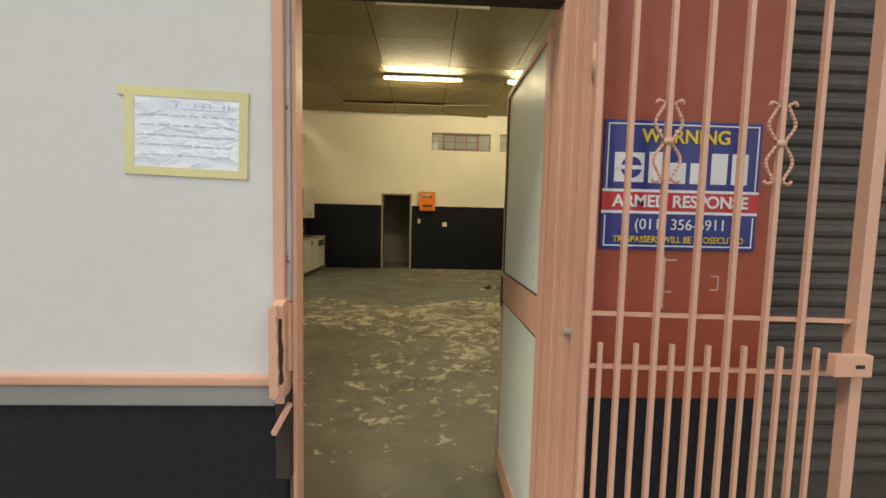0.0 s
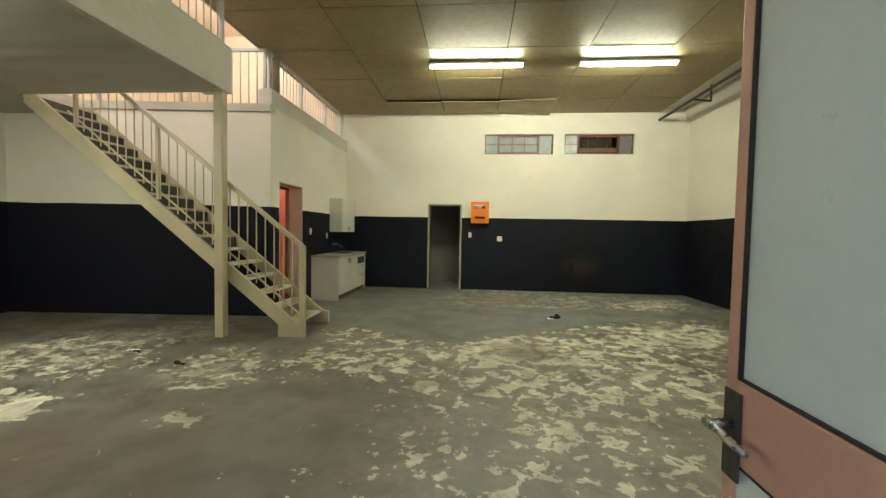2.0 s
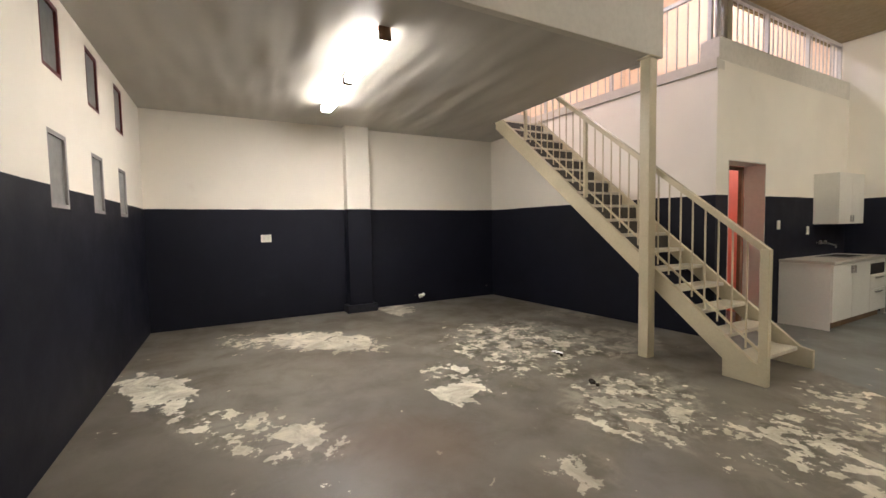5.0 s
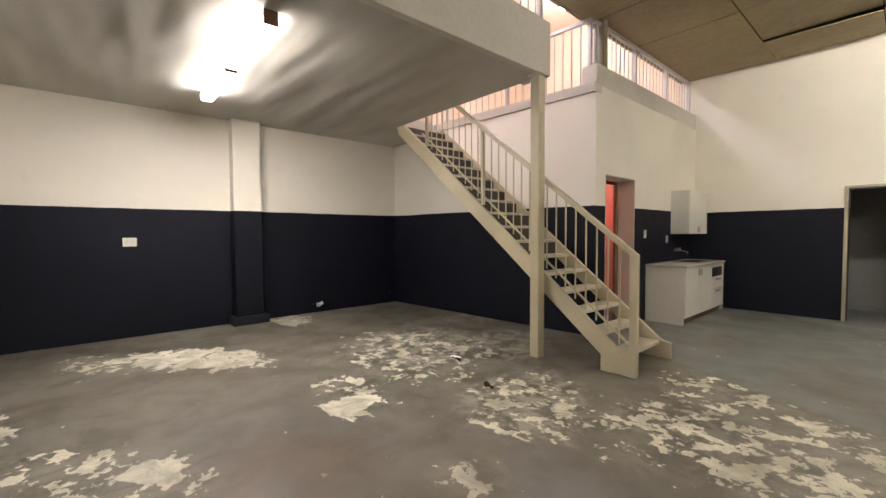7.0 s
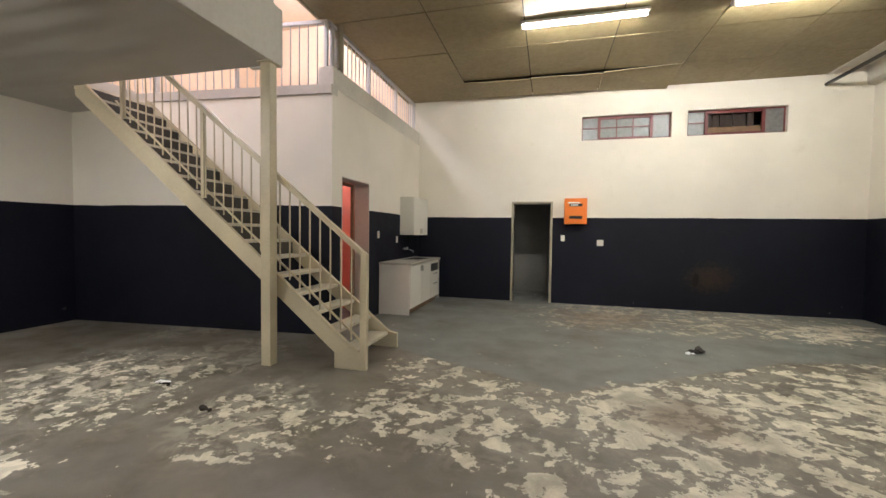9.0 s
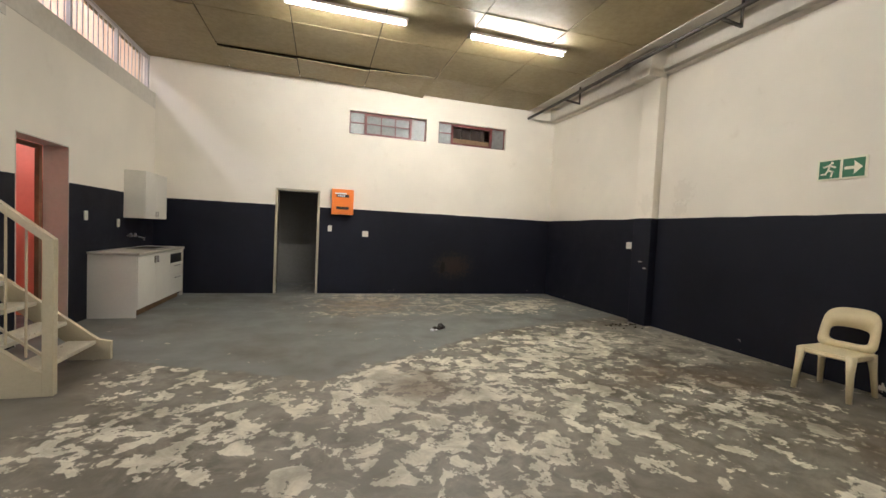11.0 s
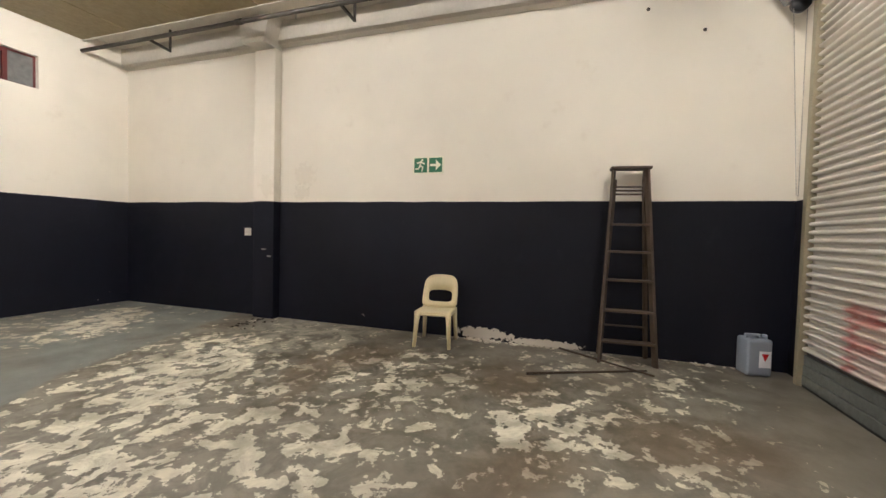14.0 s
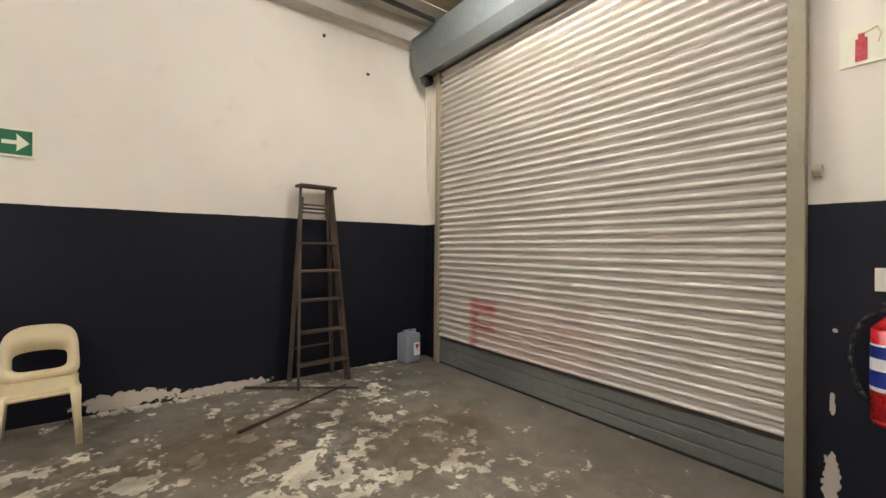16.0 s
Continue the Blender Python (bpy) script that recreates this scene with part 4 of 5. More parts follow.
# ---- roller shutter ----
def shutter():
    sh = thing("roller_shutter", "closed grey corrugated steel roller shutter with faded red spray", "roller shutter")
    x0, x1, pitch = 1.28, 4.69, 0.0755
    prof = [(-0.012, 0.0), (-0.012, 0.024), (0.004, 0.027), (0.022, 0.031), (0.032, 0.038), (0.035, 0.046), (0.032, 0.055), (0.022, 0.063), (0.004, 0.068), (-0.012, 0.071)]
    z = 0.30
    base = None
    while z < 3.75:
        if base is None:
            bm = bmesh.new()
            vs = [[bm.verts.new((x, 1.962 + d, h)) for d, h in prof + [(-0.012, pitch)]] for x in (x0, x1)]
            for i in range(len(prof)):
                bm.faces.new((vs[0][i], vs[1][i], vs[1][i + 1], vs[0][i + 1]))
            back = [(0.0, 0.0), (0.012, 0.012), (0.016, 0.030), (0.012, 0.050), (0.002, 0.058), (0.0, pitch)]
            bs = [[bm.verts.new((x, 1.946 - d, h)) for d, h in back] for x in (x0, x1)]
            for i in range(len(back) - 1):
                bm.faces.new((bs[0][i], bs[0][i + 1], bs[1][i + 1], bs[1][i])).material_index = 1
            base = part("slat", bm, M_SLAT, sh)
            base.data.materials.append(M_SHUT_OUT)
            base.location.z = z
        else:
            o = new("slat", base.data)
            o.parent, o.location.z = sh, z
        z += pitch
    for k in range(3):
        part("bottom_rail", boxes(((x0, 1.955, 0.02 + 0.093 * k), (x1, 1.985 - 0.004 * k, 0.02 + 0.093 * k + 0.088)), bevel=0.008), M_SHUT_LOW, sh)
    part("rail_backing", boxes(((x0, 1.9535, 0.0), (x1, 1.9545, 0.32))), M_SHUT_OUT, sh)
    part("rubber_strip", boxes(((x0, 1.957, 0.0), (x1, 1.98, 0.02))), M_BLACK, sh)
    for a, b in ((1.215, 1.30), (4.672, 4.745)):
        part("guide", boxes(((a, 1.95, 0.0), (b, 2.02, 3.62)), bevel=0.006), M_GUIDE, sh, "olive painted guide channel")
    part("housing", prism([(1.95, 3.64), (2.16, 3.58), (2.24, 3.70), (2.25, 4.05), (2.14, 4.13), (1.95, 4.13)], 3.82, "yz", 1.14), M_HOUSING, sh, "grey folded-steel drum housing")
    bm = bmesh.new()
    rod(bm, (4.83, 2.07, 3.55), (4.90, 2.07, 3.55), 0.075, 16)
    part("chain_wheel", bm, M_BLACK, sh, "black plastic chain guide", True)
    bm = bmesh.new()
    for (a, b) in (((4.85, 2.13, 3.55), (4.80, 2.05, 1.75)), ((4.88, 2.01, 3.55), (4.81, 2.03, 1.75)), ((4.80, 2.05, 1.75), (4.81, 2.03, 1.75))):
        a, b = Vector(a), Vector(b)
        n = int((b - a).length / 0.02) + 1
        for i in range(n):
            p = a.lerp(b, (i + 0.5) / n)
            d = (b - a).normalized() * 0.009
            rod(bm, p - d, p + d, 0.0045 if i % 2 else 0.003, 5)
    part("chain", bm, M_STEEL, sh, "looped steel hand chain")
    bm = bmesh.new()
    rod(bm, (1.19, 1.99, 1.86), (1.15, 1.99, 1.86), 0.035, 14)
    part("bolt", bm, M_GUIDE, sh)


shutter()


# ---- lamps ----
def tube_light(name, a, b, down, label, glow, width=0.13):
    a, b = Vector(a), Vector(b)
    ob = thing(name, label, "ceiling light", "ceiling tube lights")
    d = (b - a).normalized()
    side = Vector((-d.y, d.x, 0)) * 0.03
    bm = bmesh.new()
    lo, hi = (a, b) if a.x < b.x else (b, a)
    box(bm, (lo.x, lo.y - width / 2, lo.z + 0.019), (hi.x, hi.y + width / 2, lo.z + down))
    part("batten", bm, M_WHITE, ob)
    for p in (a, b):
        q = p + (d * 0.02 if p == a else d * -0.02)
        part("lamp_holder", boxes((tuple(q - Vector((0.015, 0.015, 0.02))), tuple(q + Vector((0.015, 0.015, down))))), M_WHITE, ob)
    bm = bmesh.new()
    rod(bm, a + d * 0.03, b - d * 0.03, 0.016, 8)
    part("tube", bm, glow, ob)
    return ob


for x0, x1, y in ((-0.58, 0.99, 8.535), (1.885, 3.43, 8.54), (1.885, 3.43, 2.92)):
    tube_light("tube_light", (x0, y, 4.135), (x1, y, 4.135), 0.058, "lit fluorescent batten on the ochre ceiling", M_TUBE)
tube_light("tube_light", (-0.38, 5.725, 4.135), (1.09, 5.725, 4.135), 0.058, "unlit fluorescent batten on the ochre ceiling", M_WHITE)
for x0, x1 in ((-4.64, -3.50), (-5.86, -4.70)):
    ob = thing("diffused_light", "lit white diffused strip light under the mezzanine", "ceiling light", "mezzanine strip lights")
    part("backplate", boxes(((x0 + 0.03, 3.87, 3.05), (x1 - 0.03, 3.94, SLAB)), bevel=0.004), M_WHITE, ob, "white pressed-steel tray")
    part("diffuser", boxes(((x0 + 0.03, 3.84, 2.982), (x1 - 0.03, 3.97, 3.049)), bevel=0.012), M_TUBE_SIDE, ob, "glowing white diffuser side")
    part("lens", boxes(((x0 + 0.04, 3.848, 2.975), (x1 - 0.04, 3.962, 2.981))), M_TUBE_LOW, ob, "bright lens of the diffuser")
    for x in (x0, x1 - 0.028):
        part("end_cap", boxes(((x, 3.85, 2.98), (x + 0.028, 3.96, SLAB)), bevel=0.005), M_KICK, ob)
# unseen bulbs added as fill light for gallery, mezzanine and storeroom
for p, top, r in (((-4.6, 9.6, 5.6), 6.1, 0.07), ((-4.8, 5.0, 5.6), 6.1, 0.09), ((-4.2, 9.3, 2.75), UP - 0.2, 0.036)):
    ob = thing("fill_bulb", "unseen cool white bulb added to brighten the upper rooms and storeroom", "lamp", "pendant bulbs")
    bm = bmesh.new()
    bmesh.ops.create_uvsphere(bm, u_segments=12, v_segments=8, radius=r, matrix=Matrix.Translation(p))
    part("bulb", bm, M_BULB, ob, "", True)
    bm = bmesh.new()
    rod(bm, (p[0], p[1], p[2] + r * 0.8), (p[0], p[1], top), 0.008, 6)
    part("cord", bm, M_BLACK, ob)


# ---- stair ----
RISE, GOING, NOSE, STEPS = 0.1833, 0.2236, -1.985, 17
SLOPE = RISE / GOING


def stair():
    st = thing("staircase", "beige painted open steel staircase to the mezzanine", "staircase")
    y0, y1 = 6.61, 7.49

    def line(x, off):
        return off + SLOPE * (NOSE - x)
    for a, b in ((y0, y0 + 0.045), (y1, y1 + 0.04)):
        # raked plate, cut plumb at the foot and level at the head
        xf = -1.90
        low, high = -0.02, 0.27
        xs = -2.235
        top_x = -5.70
        out = [(xf, 0.0), (xf, 0.17), (NOSE - 0.02, line(NOSE - 0.02, 0.175)), (top_x, line(top_x, 0.165)), (top_x - 0.02, line(top_x, -0.06)), (xs, line(xs, -0.045)), (xs, 0.0)]
        part("stringer", prism(out, b - a, "xz", a), M_STAIR, st)
    tread = None
    for k in range(1, STEPS + 1):
        x, z = NOSE - GOING * (k - 1), RISE * k
        if tread is None:
            tread = part("tread", boxes(((x - 0.245, y0 + 0.046, z - 0.036), (x - 0.03, y1 - 0.001, z)), bevel=0.006), M_TREAD, st)
        else:
            o = new("tread", tread.data)
            o.parent = st
            o.location = (x - NOSE, 0, z - RISE)
    # dark brown plates, added to fill the gaps of the upper steps
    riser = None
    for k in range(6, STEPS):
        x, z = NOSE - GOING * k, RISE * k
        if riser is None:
            riser = part("riser", boxes(((x - 0.012, y0 + 0.046, z + 0.001), (x - 0.008, y1 - 0.001, z + RISE - 0.037))), M_UNDER, st, "dark brown plate filling the gap between upper steps")
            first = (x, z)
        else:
            o = tagged(new("riser", riser.data), "dark brown plate filling the gap between upper steps")
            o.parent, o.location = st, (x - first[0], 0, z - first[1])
    # handrail and balusters on the open side
    ya = y0 + 0.022

    def rail_z(x):
        return 1.14 + 0.805 * (-1.905 - x)
    bm = bmesh.new()
    bar(bm, (-1.905, ya, 1.145), (-5.15, ya, rail_z(-5.15)), 0.05, 0.05)
    part("handrail", bm, M_STAIR, st)
    bm = bmesh.new()
    bar(bm, (-1.93, ya + 0.03, line(-1.93, 0.30)), (-5.15, ya + 0.03, line(-5.15, 0.30)), 0.018, 0.018)
    part("lower_rail", bm, M_STAIR, st)
    part("newel", boxes(((-1.955, y0 - 0.006, 0.0), (-1.885, y0 + 0.05, 1.165)), bevel=0.005), M_STAIR, st)
    for x in (-3.86, -5.0):
        part("baluster_post", boxes(((x - 0.02, ya - 0.02, line(x, 0.2)), (x + 0.02, ya + 0.02, rail_z(x)))), M_STAIR, st)
    x = -2.06
    while x > -5.1:
        bm = bmesh.new()
        rod(bm, (x, ya, line(x, 0.23)), (x, ya, rail_z(x) - 0.02), 0.008, 6)
        part("baluster", bm, M_STAIR, st)
        x -= 0.118


stair()


# ---- gallery railings ----
def railing(name, a, b, z0, z1, posts, label, gap=0.125, lower=0.05):
    ob = thing(name, label, "railing")
    a, b = Vector((*a, 0)), Vector((*b, 0))
    n = max(2, int((b - a).length / gap))
    for z, w in ((z1, 0.045), (z0 + lower, 0.022)):
        bm = bmesh.new()
        bar(bm, a + Vector((0, 0, z)), b + Vector((0, 0, z)), w, w)
        part("rail", bm, M_RAIL, ob)
    for i in range(1, n):
        p = a.lerp(b, i / n)
        bm = bmesh.new()
        rod(bm, p + Vector((0, 0, z0 + lower)), p + Vector((0, 0, z1)), 0.008, 6)
        part("baluster", bm, M_RAIL, ob)
    for f in posts:
        p = a.lerp(b, f)
        part("post", boxes(((p.x - 0.022, p.y - 0.022, z0), (p.x + 0.022, p.y + 0.022, z1 + 0.02))), M_RAIL, ob)
    return ob


railing("gallery_railing", (-6.9, block_front(-6.9) + 0.06), (-3.05, block_front(-3.05) + 0.06), 3.30, 4.14, (0.0, 0.33, 0.66, 1.0), "grey railing over the stair wall", lower=-0.02 + 0.02)
railing("gallery_railing", (BX - 0.10, 7.85), (BX - 0.10, 11.38), 3.55, 4.14, (0.02, 0.35, 0.68, 0.99), "grey railing on the block parapet", lower=0.03)
railing("gallery_railing", (-2.92, 1.8), (-2.92, 6.58), 3.655, 4.55, (0.0, 0.33, 0.66, 0.99), "grey railing along the mezzanine edge", lower=0.03)
structure("gallery_post", boxes(((BX - 0.14, 8.02, 3.55), (BX - 0.04, 8.12, CEIL + 0.02))), M_GUIDE, "dark square post carrying the ceiling edge", "post")


# ---- kitchenette ----
def counter():
    c = thing("base_cabinet", "white laminate sink cabinet with worn worktop on block wall", "cabinet")
    x0, x1, y0, y1 = BX + 0.005, -2.36, 9.30, 11.10
    part("carcass", boxes(((x0, y0, 0.10), (x1 - 0.02, y1, 0.84)), ((x0, y0, 0.0), (x1 - 0.02, y0 + 0.018, 0.10)), bevel=0.003), M_WHITE, c)
    part("plinth", boxes(((x0, y0 + 0.02, 0.0), (x1 - 0.07, y1 - 0.02, 0.10))), M_KICK, c, "swollen bare chipboard plinth")
    w = (y1 - y0) / 3
    for k in range(2):
        d = part("door", boxes(((x1 - 0.018, y0 + w * k + 0.004, 0.11), (x1, y0 + w * (k + 1) - 0.004, 0.83)), bevel=0.003), M_WHITE, c)
        hy = y0 + w * (k + 1) - 0.05 if k == 0 else y0 + w * k + 0.05
        part("handle", boxes(((x1, hy - 0.01, 0.70), (x1 + 0.02, hy + 0.01, 0.80)), bevel=0.003), M_STEEL, d)
    for z0, z1 in ((0.11, 0.42), (0.43, 0.62)):
        d = part("drawer", boxes(((x1 - 0.018, y0 + 2 * w + 0.004, z0), (x1, y1 - 0.004, z1)), bevel=0.003), M_WHITE, c)
        part("handle", boxes(((x1, y0 + 2.3 * w, z1 - 0.05), (x1 + 0.02, y0 + 2.7 * w, z1 - 0.03)), bevel=0.003), M_STEEL, d)
    # black sheet on the closed carcass gives the shade of the empty drawer bay
    part("drawer_gap_shade", boxes(((x1 - 0.0195, y0 + 2 * w + 0.03, 0.63), (x1 - 0.014, y1 - 0.03, 0.78))), M_BLACK, c)
    tagged(part("worktop", boxes(((x0, y0 - 0.02, 0.842), (x1 + 0.02, y1 + 0.03, 0.878)), ((x1 - 0.05, y1 + 0.0, 0.02), (x1 - 0.0, y1 + 0.028, 0.84)), bevel=0.006), M_TOP), "stained cream worktop on white cabinets", "worktop")
    s = tagged(part("sink", boxes(((-2.82, 10.1, 0.872), (-2.45, 10.75, 0.886)), bevel=0.004), M_STEEL), "stainless inset sink bowl rim in worktop", "sink")
    # flat near-black plate; the shade inside the bowl is put into its colour
    part("bowl", boxes(((-2.78, 10.16, 0.881), (-2.49, 10.69, 0.8885))), M_GAP, s)
    t = thing("tap", "small chrome wall tap over the sink", "tap")
    bm = bmesh.new()
    rod(bm, (BX, 10.5, 1.06), (BX + 0.09, 10.5, 1.06), 0.014)
    rod(bm, (BX + 0.08, 10.5, 1.06), (BX + 0.20, 10.5, 1.03), 0.010)
    rod(bm, (BX + 0.20, 10.5, 1.035), (BX + 0.20, 10.5, 0.99), 0.010)
    part("spout", bm, M_STEEL, t, "", True)
    for y in (10.42, 10.58):
        bm = bmesh.new()
        rod(bm, (BX, y, 1.06), (BX + 0.06, y, 1.06), 0.012)
        rod(bm, (BX + 0.05, y, 1.04), (BX + 0.05, y, 1.10), 0.018, 8)
        part("tap_handle", bm, M_STEEL, t, "", True)


counter()


def wall_cupboard():
    c = thing("wall_cupboard", "white laminate wall cupboard above the sink", "cupboard")
    x0, x1, y0, y1, z0, z1 = BX + 0.004, -2.64, 10.28, 11.16, 1.34, 2.07
    part("carcass", boxes(((x0, y0, z0), (x1 - 0.02, y1, z1)), bevel=0.003), M_WHITE, c)
    mid = (y0 + y1) / 2
    for a, b, hy in ((y0, mid, mid - 0.04), (mid, y1, mid + 0.04)):
        d = part("door", boxes(((x1 - 0.018, a + 0.002, z0), (x1, b - 0.002, z1)), bevel=0.003), M_WHITE, c)
        part("handle", boxes(((x1, hy - 0.008, z0 + 0.03), (x1 + 0.015, hy + 0.008, z0 + 0.12)), bevel=0.002), M_STEEL, d)


wall_cupboard()


def plate_switch(name, m, w, h, label, rockers=1):
    s = thing(name, label, "switch" if "switch" in name else "socket", at=m)
    part("plate", boxes(((-w / 2, -0.012, -h / 2), (w / 2, 0.0, h / 2)), bevel=0.003), M_SWITCH, s)
    for k in range(rockers):
        cx = (k - (rockers - 1) / 2) * w * 0.4
        part("rocker", boxes(((cx - 0.012, -0.017, -0.02), (cx + 0.012, -0.0125, 0.02)), bevel=0.002), M_WHITE, s)


plate_switch("light_switch", pose(0.119, YB, 1.315), 0.075, 0.12, "ivory light switch on the dark dado")
plate_switch("wall_socket", pose(0.825, YB, 1.235), 0.12, 0.115, "ivory double wall socket on dark dado", 2)
plate_switch("light_switch", pose(BX, 9.26, 1.345, 0, 0, 90), 0.075, 0.12, "ivory light switch beside the block doorway")
plate_switch("wall_socket", pose(BX, 10.12, 1.255, 0, 0, 90), 0.075, 0.12, "ivory socket above the sink cabinet")
plate_switch("wall_socket", pose(XR, 8.78, 1.27, 0, 0, -90), 0.12, 0.115, "ivory wall socket beside the pilaster", 2)
plate_switch("wall_socket", pose(XL, 3.19, 1.275, 0, 0, 90), 0.15, 0.115, "ivory wall socket on the dark dado", 2)
plate_switch("light_switch", pose(0.915, 1.945, 1.27, 0, 0, 180), 0.075, 0.12, "ivory light switch above the extinguisher")


def orange_box():
    b = thing("distribution_box", "bright orange steel electrical box on back wall", "electrical box")
    x0, x1, z0, z1, y = 0.135, 0.555, 1.60, 2.10, YB - 0.17
    part("body", boxes(((x0, y, z0), (x1, YB, z1)), bevel=0.008), M_ORANGE, b)
    d = part("door", boxes(((x0 + 0.03, y - 0.014, z0 + 0.035), (x1 - 0.03, y - 0.0005, z1 - 0.035)), bevel=0.004), M_ORANGE, b)
    part("breaker_slot", boxes(((x0 + 0.09, y - 0.0165, z1 - 0.16), (x1 - 0.09, y - 0.0145, z1 - 0.105))), M_BLACK, d)
    part("breaker_slot", boxes(((x0 + 0.09, y - 0.0165, z0 + 0.10), (x1 - 0.09, y - 0.0145, z0 + 0.155))), M_BLACK, d)
    part("breaker_row", boxes(*[((x0 + 0.12 + 0.035 * k, y - 0.022, z1 - 0.15), (x0 + 0.14 + 0.035 * k, y - 0.017, z1 - 0.115)) for k in range(4)]), M_PAPER, d)
    part("label", boxes(((x0 + 0.06, y - 0.0162, z1 - 0.10), (x1 - 0.14, y - 0.0146, z1 - 0.075))), M_PAPER, d, "curled white paper label")


orange_box()


# ---- right side: signs, chair, ladder, can ----
def exit_sign():
    s = tagged(part("exit_sign", boxes(((XR - 0.012, 5.632, 2.085), (XR - 0.0005, 6.052, 2.305)), bevel=0.002), M_CREAMSIGN), "green and white emergency exit sign on cream wall", "sign")
    x = XR - 0.0135
    part("field", boxes(((x, 5.855, 2.102), (x + 0.001, 6.035, 2.288))), M_GREEN, s)
    part("field", boxes(((x, 5.65, 2.102), (x + 0.001, 5.83, 2.288))), M_GREEN, s)
    c = 5.74
    part("arrow", prism([(c + 0.075, 2.18), (c - 0.005, 2.18), (c - 0.005, 2.145), (c + 0.0, 2.125), (c - 0.075, 2.195), (c + 0.0, 2.265), (c - 0.005, 2.245), (c - 0.005, 2.21), (c + 0.075, 2.21)], 0.001, "yz", x - 0.0012), M_CREAMSIGN, s)
    bm = bmesh.new()
    c = 5.945
    rod(bm, (x - 0.0014, c - 0.022, 2.262), (x + 0.001, c - 0.022, 2.262), 0.014, 12)
    for a, b in (((c - 0.005, 2.245), (c + 0.01, 2.19)), ((c + 0.01, 2.19), (c - 0.03, 2.17)), ((c - 0.03, 2.17), (c - 0.02, 2.125)), ((c + 0.01, 2.19), (c + 0.03, 2.15)), ((c + 0.03, 2.15), (c + 0.065, 2.15)), ((c - 0.005, 2.235), (c - 0.05, 2.215)), ((c - 0.005, 2.238), (c + 0.045, 2.225))):
        u = Vector((b[0] - a[0], b[1] - a[1])).normalized() * 0.009
        w = Vector((-u.y, u.x))
        vs = [bm.verts.new((x - 0.0012, p[0] + k.x, p[1] + k.y)) for p, k in ((a, w - u), (b, w + u), (b, u - w), (a, -u - w))]
        bm.faces.new(vs)
    part("pictogram", bm, M_CREAMSIGN, s, "pale running pictogram")


exit_sign()


def extinguisher_sign():
    s = tagged(part("extinguisher_sign", boxes(((0.86, 1.9455, 2.40), (1.09, 1.955, 2.61)), bevel=0.002), M_CREAMSIGN), "pale board sign with red extinguisher symbol", "sign")
    bm = boxes(((0.985, 1.9552, 2.42), (1.03, 1.957, 2.54)), ((0.995, 1.9552, 2.54), (1.02, 1.957, 2.565)))
    part("symbol", bm, M_RED, s)
    bm = bmesh.new()
    for a, b in (((1.0, 2.56), (0.95, 2.58)), ((0.95, 2.58), (0.935, 2.54)), ((0.935, 2.54), (0.945, 2.50))):
        bar(bm, (a[0], 1.9558, a[1]), (b[0], 1.9558, b[1]), 0.008, 0.001)
    part("hose_symbol", bm, M_RED, s)


extinguisher_sign()


def extinguisher():
    e = thing("fire_extinguisher", "red fire extinguisher hung on the dark pier", "fire extinguisher", at=pose(-0.05, 0, 0.13))
    cx, cy = 0.925, 2.045
    bm = bmesh.new()
    rod(bm, (cx, cy, 0.46), (cx, cy, 0.90), 0.082, 24)
    rod(bm, (cx, cy, 0.90), (cx, cy, 0.965), 0.082, 24, 0.03)
    rod(bm, (cx, cy, 0.43), (cx, cy, 0.46), 0.07, 24, 0.082)
    part("cylinder", bm, M_RED, e, "", True)
    bm = bmesh.new()
    rod(bm, (cx, cy, 0.60), (cx, cy, 0.83), 0.0832, 24)
    part("label", bm, M_PAPER, e, "white and blue printed label")
    bm = bmesh.new()
    rod(bm, (cx, cy, 0.62), (cx, cy, 0.70), 0.0838, 24)
    part("label_band", bm, M_BLUE, e)
    bm = bmesh.new()
    rod(bm, (cx, cy, 0.76), (cx, cy, 0.82), 0.0838, 24)
    part("label_band", bm, M_BLUE, e)
    bm = bmesh.new()
    rod(bm, (cx, cy, 0.96), (cx, cy, 1.01), 0.022, 10)
    part("valve", bm, M_STEEL, e, "", True)
    bm = bmesh.new()
    bar(bm, (cx, cy - 0.02, 1.005), (cx + 0.02, cy + 0.11, 1.04), 0.025, 0.008)
    bar(bm, (cx, cy - 0.02, 1.0), (cx + 0.02, cy + 0.11, 1.005), 0.025, 0.008)
    part("lever", bm, M_BLACK, e)
    pts = [Vector((cx + 0.02 + 0.13 * math.sin(a), cy + 0.02, 0.75 + 0.24 * math.cos(a))) for a in [i * math.pi / 12 for i in range(11)]]
    bm = bmesh.new()
    for p, q in zip(pts, pts[1:]):
        rod(bm, p, q, 0.011, 8)
    part("hose", bm, M_BLACK, e, "black rubber hose", True)
    part("bracket", boxes(((cx - 0.03, 1.945, 0.70), (cx + 0.03, 1.965, 0.92))), M_STEEL, e)


extinguisher()


